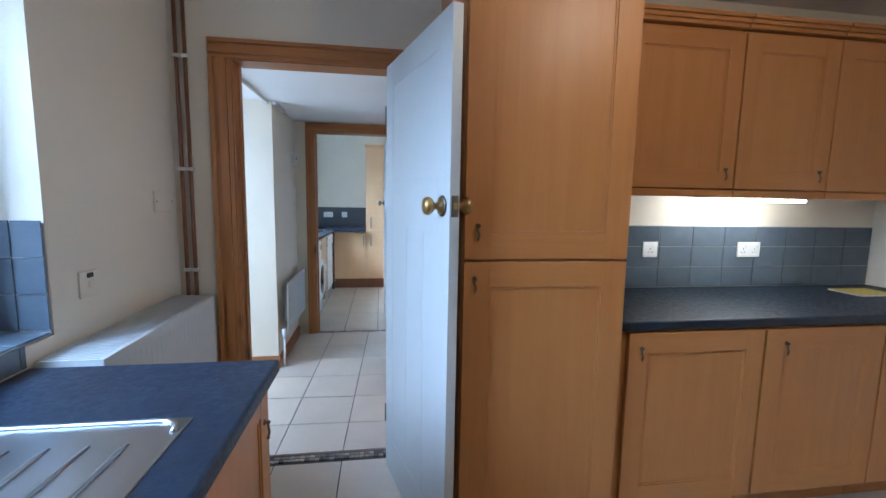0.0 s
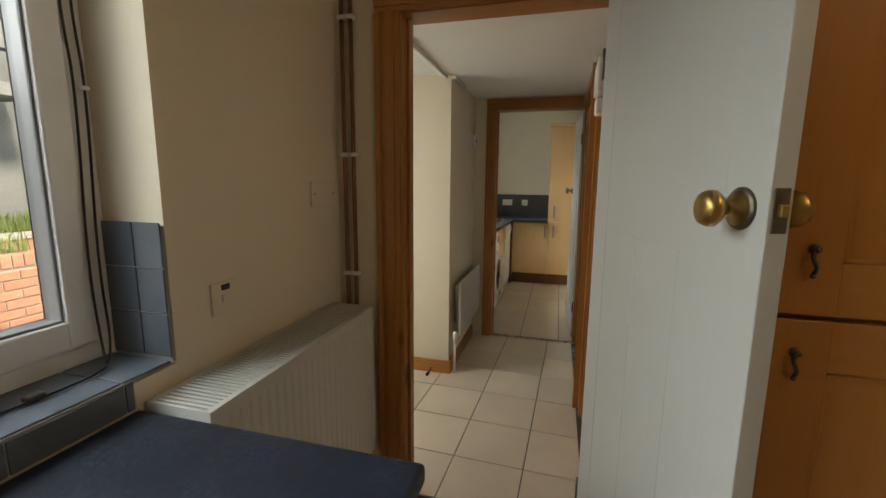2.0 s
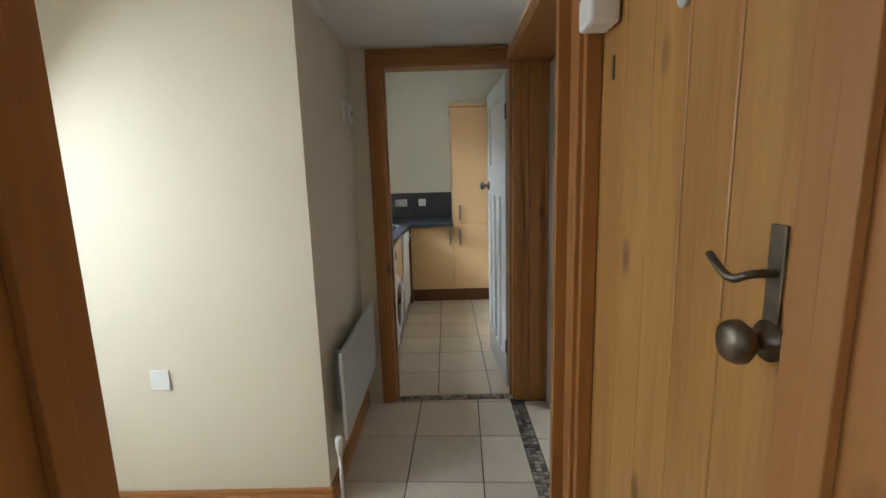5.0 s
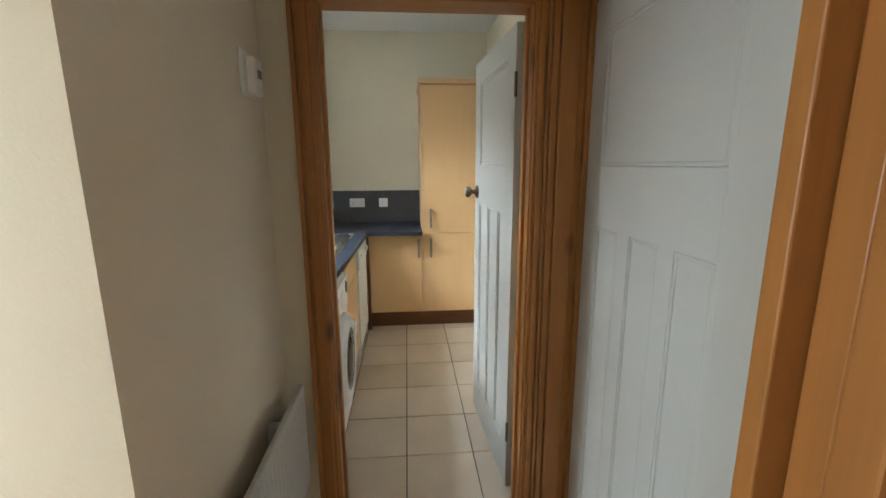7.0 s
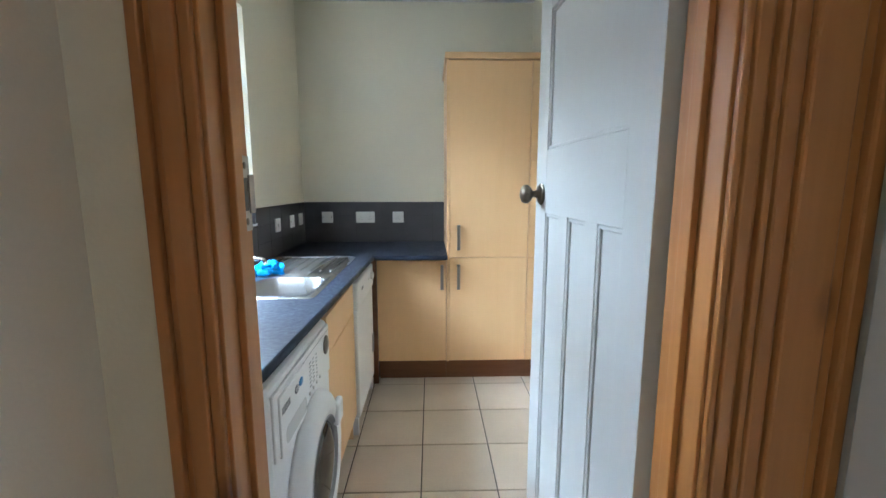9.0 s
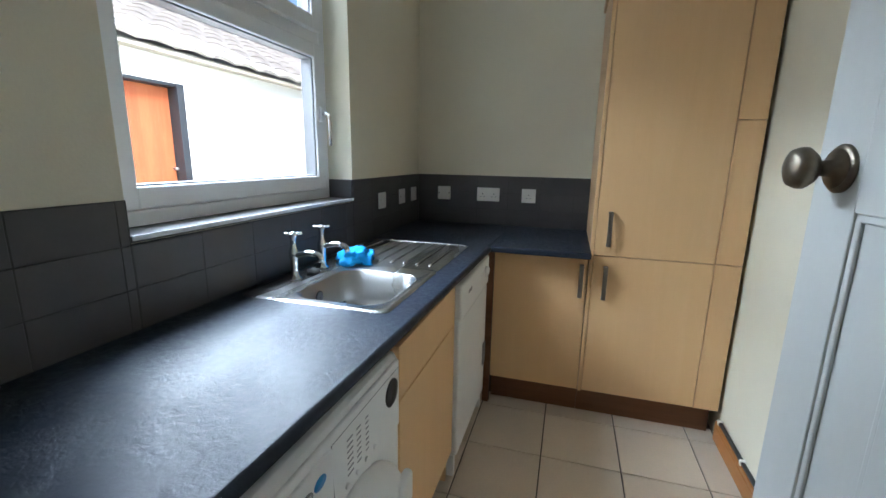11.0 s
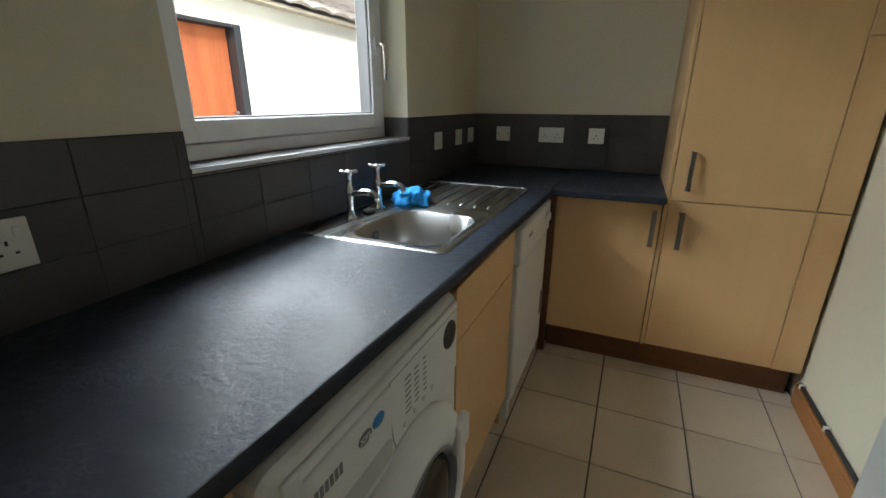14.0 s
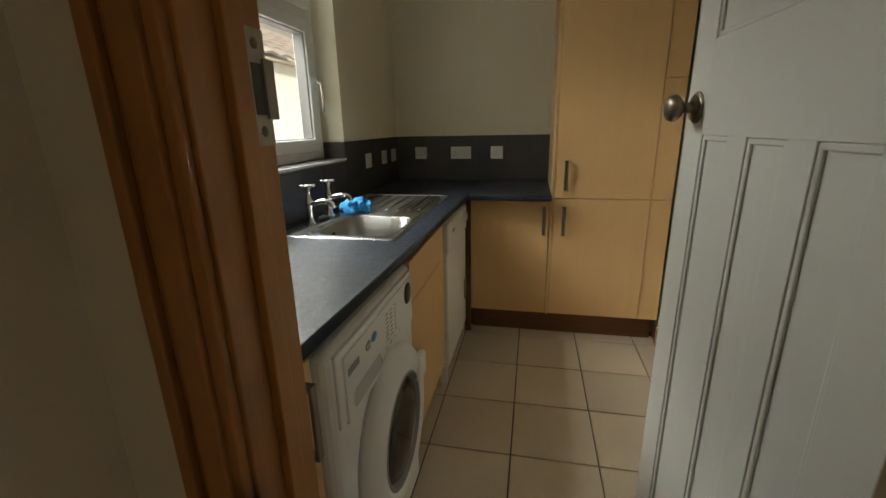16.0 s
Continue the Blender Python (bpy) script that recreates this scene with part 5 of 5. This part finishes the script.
def shrub(name, label, x, y, z, r, h, n, seed):
    t = thing(name, label, "shrub", at=(x, y, z))
    rn = random.Random(seed)
    for k in range(6):
        a = rn.uniform(0, 6.28)
        part("stem", tube([(x, y, z), (x + 0.3 * r * math.cos(a), y + 0.3 * r * math.sin(a), z + h * 0.5), (x + 0.8 * r * math.cos(a), y + 0.8 * r * math.sin(a), z + h * 0.9)], 0.008, 6), M_EARTH, t)
    verts, faces = [], []
    for _ in range(n):
        a, q, zz = rn.uniform(0, 6.28), r * rn.random() ** 0.5, rn.random()
        q *= 0.55 + 0.6 * math.sin(3.1 * zz) * rn.uniform(0.6, 1.2)
        c = Vector((x + q * math.cos(a), y + q * math.sin(a), z + h * zz))
        u = Vector((rn.gauss(0, 1), rn.gauss(0, 1), rn.gauss(0, 0.6))).normalized()
        w = u.cross(Vector((rn.gauss(0, 1), rn.gauss(0, 1), rn.gauss(0, 1)))).normalized()
        s = rn.uniform(0.02, 0.045)
        k = len(verts)
        verts += [c - u * s, c + w * s * 0.45, c + u * s, c - w * s * 0.45]
        faces.append((k, k + 1, k + 2, k + 3))
    me = bpy.data.meshes.new("leaves")
    me.from_pydata([tuple(v) for v in verts], [], faces)
    me.materials.append(M_LEAF)
    ob = new("leaves", me)
    ob.parent = t
    ob.matrix_parent_inverse = WORLD[t].inverted()
    return t


shrub("shrub", "leafy green shrub against the garden wall", -6.5, 6.3, 0.785, 0.55, 1.3, 2600, 11)
shrub("shrub", "leafy green shrub by the steps", -4.9, 4.25, 0.80, 0.35, 0.55, 1200, 12)
shrub("shrub", "straggling pale green plant in the bed", -5.6, 1.9, 0.765, 0.4, 0.75, 500, 13)

# outbuilding seen from the utility window
ob_ = thing("outbuilding", "white rendered outbuilding with red-brown door and tiled roof", "outbuilding", at=(-4.5, 7.2, -0.05))
wall = part("wall", wall_bm([(-3.65, -3.5, 4.7, 6.40, -0.06, 2.06), (-3.65, -3.5, 7.03, 13.0, -0.06, 2.06), (-3.65, -3.5, 6.40, 7.03, 1.86, 2.06)]), M_RENDER, ob_)
dr = part("door", box_bm(-3.60, -3.57, 6.42, 6.96, -0.05, 1.83, 0.003), M_REDDOOR, ob_, "red-brown stained boarded door")
part("handle", tube([(-3.57, 6.94, 1.2), (-3.53, 6.94, 1.2)], 0.012, 8), M_STEEL, dr, "small metal handle")
part("frame", box_bm(-3.62, -3.48, 6.965, 7.03, -0.05, 1.86, 0.003), M_DARKMETAL, ob_, "dark door frame post")
part("frame", box_bm(-3.62, -3.49, 6.40, 6.965, 1.835, 1.86, 0.002), M_DARKMETAL, ob_, "dark door frame head")
part("fascia", box_bm(-3.52, -3.46, 4.7, 13.0, 2.062, 2.10, 0.003), M_RENDER, ob_)
roof = part("roof", box_bm(-5.7, -3.40, 4.7, 13.0, 2.05, 2.07), M_MORTAR, ob_)
part("gable", box_bm(-5.7, -5.6, 4.7, 13.0, -0.06, 3.0), M_RENDER, ob_)
bank = structure("backdrop_bank", box_bm(-14, -7.95, 4, 40, -0.06, 4.2, 0.2), M_CONC, "pale rocky bank behind the outbuilding", "bank")
shrub("shrub", "green bush growing on the bank above the roof", -7.3, 12.0, 3.3, 1.0, 1.3, 2600, 21)
shrub("shrub", "green bush growing on the bank", -7.4, 10.2, 3.3, 0.8, 0.9, 1800, 22)

# ---- pieces: tiles, bricks, mosaic ----
def tile_field(parent, x_line, y_line, x0, x1, y0, y1, material, name, pitch=0.343, gap=0.006):
    shared = {}
    i0, i1 = math.floor((x0 - x_line) / pitch), math.ceil((x1 - x_line) / pitch)
    j0, j1 = math.floor((y0 - y_line) / pitch), math.ceil((y1 - y_line) / pitch)
    for i in range(i0, i1):
        for j in range(j0, j1):
            a, b = max(x0, x_line + i * pitch + gap / 2), min(x1, x_line + (i + 1) * pitch - gap / 2)
            c, d = max(y0, y_line + j * pitch + gap / 2), min(y1, y_line + (j + 1) * pitch - gap / 2)
            if b - a < 0.01 or d - c < 0.01:
                continue
            key = (round(b - a, 3), round(d - c, 3))
            if key not in shared:
                shared[key] = mesh_of(name, box_bm(-key[0] / 2, key[0] / 2, -key[1] / 2, key[1] / 2, -0.0078, 0, 0.0015, seg=1), material)
            piece(name, shared[key], parent, (a + b) / 2, (c + d) / 2, random.uniform(-0.0004, 0.0004))


def clip(poly, axis, at, keep_below):
    """The part of a convex outline on one side of a line."""
    out = []
    for p, q in zip(poly, poly[1:] + poly[:1]):
        a, b = (p[axis] <= at) == keep_below, (q[axis] <= at) == keep_below
        if a:
            out.append(p)
        if a != b:
            s = (at - p[axis]) / (q[axis] - p[axis])
            out.append((p[0] + s * (q[0] - p[0]), p[1] + s * (q[1] - p[1])))
    return out


def turned_tiles(parent, corner, turn, x0, x1, y0, y1, material, name, pitch=0.355, gap=0.006):
    """Square tiles on a grid turned against the walls, cut off along them."""
    whole = mesh_of(name, box_bm(-(pitch - gap) / 2, (pitch - gap) / 2, -(pitch - gap) / 2, (pitch - gap) / 2, -0.0078, 0, 0.0015, seg=1), material)
    ca, sa, h = math.cos(radians(turn)), math.sin(radians(turn)), (pitch - gap) / 2
    for i in range(-7, 3):
        for j in range(-6, 5):
            u, v = (i + 0.5) * pitch, (j + 0.5) * pitch
            cx, cy = corner[0] + u * ca - v * sa, corner[1] + u * sa + v * ca
            outline = [(cx + a * ca - b * sa, cy + a * sa + b * ca) for a, b in ((-h, -h), (h, -h), (h, h), (-h, h))]
            cut = outline
            for axis, at, below in ((0, x0, False), (0, x1, True), (1, y0, False), (1, y1, True)):
                cut = clip(cut, axis, at, below) if cut else cut
            if len(cut) < 3:
                continue
            z = random.uniform(-0.0004, 0.0004)
            if cut == outline:
                piece(name, whole, parent, cx, cy, z, turn)
                continue
            bm = bmesh.new()
            top, base = [bm.verts.new((x - cx, y - cy, 0)) for x, y in cut], [bm.verts.new((x - cx, y - cy, -0.0078)) for x, y in cut]
            bm.faces.new(top), bm.faces.new(base[::-1])
            for k in range(len(cut)):
                bm.faces.new((base[k], base[(k + 1) % len(cut)], top[(k + 1) % len(cut)], top[k]))
            piece(name, mesh_of(name, bm, material), parent, cx, cy, z)


tile_field(floor, -0.315, 1.985, -1.03, 2.79, -2.58, 1.968, M_TILE, "tile")
turned_tiles(floor, (-0.265, 3.425), -2.2, -2.24, -0.035, 2.065, 4.165, M_TILE, "tile")
tile_field(floor, -0.315, 3.055, 0.05, 0.19, 3.08, 4.13, M_TILE, "tile")
tile_field(floor, -0.487, 5.94, -1.0, 0.325, 4.232, 6.41, M_TILE, "tile")
# mosaic thresholds
chip = mesh_of("mosaic_chip", box_bm(-0.0115, 0.0115, -0.0115, 0.0115, -0.0078, 0.0, 0.001, seg=1), M_MOSAIC)
for k in range(28):
    for r in range(2):
        piece("mosaic_chip", chip, floor, D1[0] + 0.015 + k * 0.026, 2.005 + r * 0.026, 0)
        piece("mosaic_chip", chip, floor, D2[0] + 0.015 + k * 0.026, 4.184 + r * 0.026, 0)
for k in range(35):
    for r in range(3):
        piece("mosaic_chip", chip, floor, -0.02 + r * 0.026, 3.19 + k * 0.026, 0)


def wall_tiles(parent, face, plane, a0, a1, z0, z1, w, h, material, gap=0.004):
    """Tiles on a wall. face 'x': plane is x, a runs along y; 'y': plane is y; 'z': a sill at that height, z0..z1 run along x."""
    shared = {}
    n, mrows = math.ceil((a1 - a0) / w - 1e-6), math.ceil((z1 - z0) / h - 1e-6)
    for i in range(n):
        for j in range(mrows):
            p, q = a0 + i * w, min(a1, a0 + (i + 1) * w) - gap
            r, s = z0 + j * h, min(z1, z0 + (j + 1) * h) - gap
            if q - p < 0.01 or s - r < 0.01:
                continue
            key = (round(q - p, 3), round(s - r, 3))
            if key not in shared:
                u, v = key[0] / 2, key[1] / 2
                dims = {"x": (0, 0.004, -u, u, -v, v), "y": (-u, u, -0.004, 0, -v, v), "z": (-v, v, -u, u, 0, 0.006)}[face]
                shared[key] = mesh_of("wall_tile", box_bm(*dims, 0.001, seg=1), material)
            ca, cz = (p + q) / 2, (r + s) / 2
            loc = {"x": (plane, ca, cz), "y": (ca, plane, cz), "z": (cz, ca, plane)}[face]
            piece("wall_tile", shared[key], parent, *loc)


SHIFT[0] = KITCHEN
wall_tiles(kb, "y", KY1 - 0.005, 0.806, KX1 - 0.003, 0.913, 1.257, 0.2, 0.115, M_SLATE)
wall_tiles(sill, "z", 0.976, -0.95, 1.168, -1.25, KX0 + 0.004, 0.2, 0.2, M_SLATE)
wall_tiles(up, "x", KX0 + 0.004, -0.95, 1.07, 0.914, 0.978, 0.2, 0.2, M_SLATE)
sh = {}
for j in range(3):
    for a, b in ((-1.247, -1.157), (-1.153, KX0 - 0.001)):
        wdt = round(b - a, 3)
        if wdt not in sh:
            sh[wdt] = mesh_of("wall_tile", box_bm(-wdt / 2, wdt / 2, -0.004, 0, -0.0515, 0.0515, 0.001, seg=1), M_SLATE)
        piece("wall_tile", sh[wdt], reveal, (a + b) / 2, 1.172, 0.986 + 0.0525 + j * 0.1065)
SHIFT[0] = REST
wall_tiles(t_w, "x", UX0 + 0.0012, UY0, 4.903, 0.903, 1.218, 0.2, 0.105, M_DARKTILE, 0.002)
wall_tiles(t_w, "x", UX0 + 0.0012, 4.905, 5.978, 0.903, 1.115, 0.2, 0.105, M_DARKTILE, 0.002)
wall_tiles(t_w, "x", UX0 + 0.0012, 5.98, UY1, 0.903, 1.218, 0.2, 0.105, M_DARKTILE, 0.002)
wall_tiles(t_n, "y", UY1 - 0.0012, UX0 + 0.006, -0.334, 0.903, 1.218, 0.2, 0.105, M_DARKTILE, 0.002)

# bricks of the garden walls
brick_me = mesh_of("brick", box_bm(-0.05, 0.012, -0.1075, 0.1075, -0.0325, 0.0325, 0.004, seg=1), M_BRICK)
cap_me = mesh_of("brick", box_bm(-0.105, 0.014, -0.0325, 0.0325, -0.05, 0.05, 0.004, seg=1), M_BRICK)
for j in range(10):
    zc = 0.035 + j * 0.075 - 0.05
    for i in range(14):
        piece("brick", brick_me, pw, -4.21, 2.89 - i * 0.225 - (0.1125 if j % 2 else 0), zc)
for i in range(42):
    piece("brick", cap_me, pw, -4.21, 2.965 - i * 0.075, 0.770)
for j in range(11):
    for i in range(8):
        piece("brick", brick_me, sw, -3.72 - i * 0.225 - (0.1125 if j % 2 else 0), 3.71, 0.035 + j * 0.075 - 0.05, -90)
for i in range(24):
    piece("brick", cap_me, sw, -3.64 - i * 0.075, 3.71, 0.845, -90)

# roof tiles: rows of rounded tiles up the slope
rt = bmesh.new()
prof = [(i / 8, 0.028 * math.sin(math.pi * i / 8) if i <= 8 else 0) for i in range(9)]
va = [rt.verts.new((0.0, -0.15 + 0.30 * a, 0.012 + h)) for a, h in prof]
vb_ = [rt.verts.new((-0.36, -0.15 + 0.30 * a, h)) for a, h in prof]
vc = [rt.verts.new((0.0, -0.15 + 0.30 * a, -0.006 + h * 0.6)) for a, h in prof]
for i in range(8):
    rt.faces.new((va[i], va[i + 1], vb_[i + 1], vb_[i])), rt.faces.new((vc[i], vc[i + 1], va[i + 1], va[i]))
roof_me = mesh_of("roof_tile", rt, M_ROOF)
for j in range(7):
    for i in range(26):
        o = new("roof_tile", roof_me)
        o.parent = roof
        o.matrix_basis = pose(-3.38 - j * 0.30, 4.95 + i * 0.30, 2.10 + j * 0.14, 0, 25, 0)
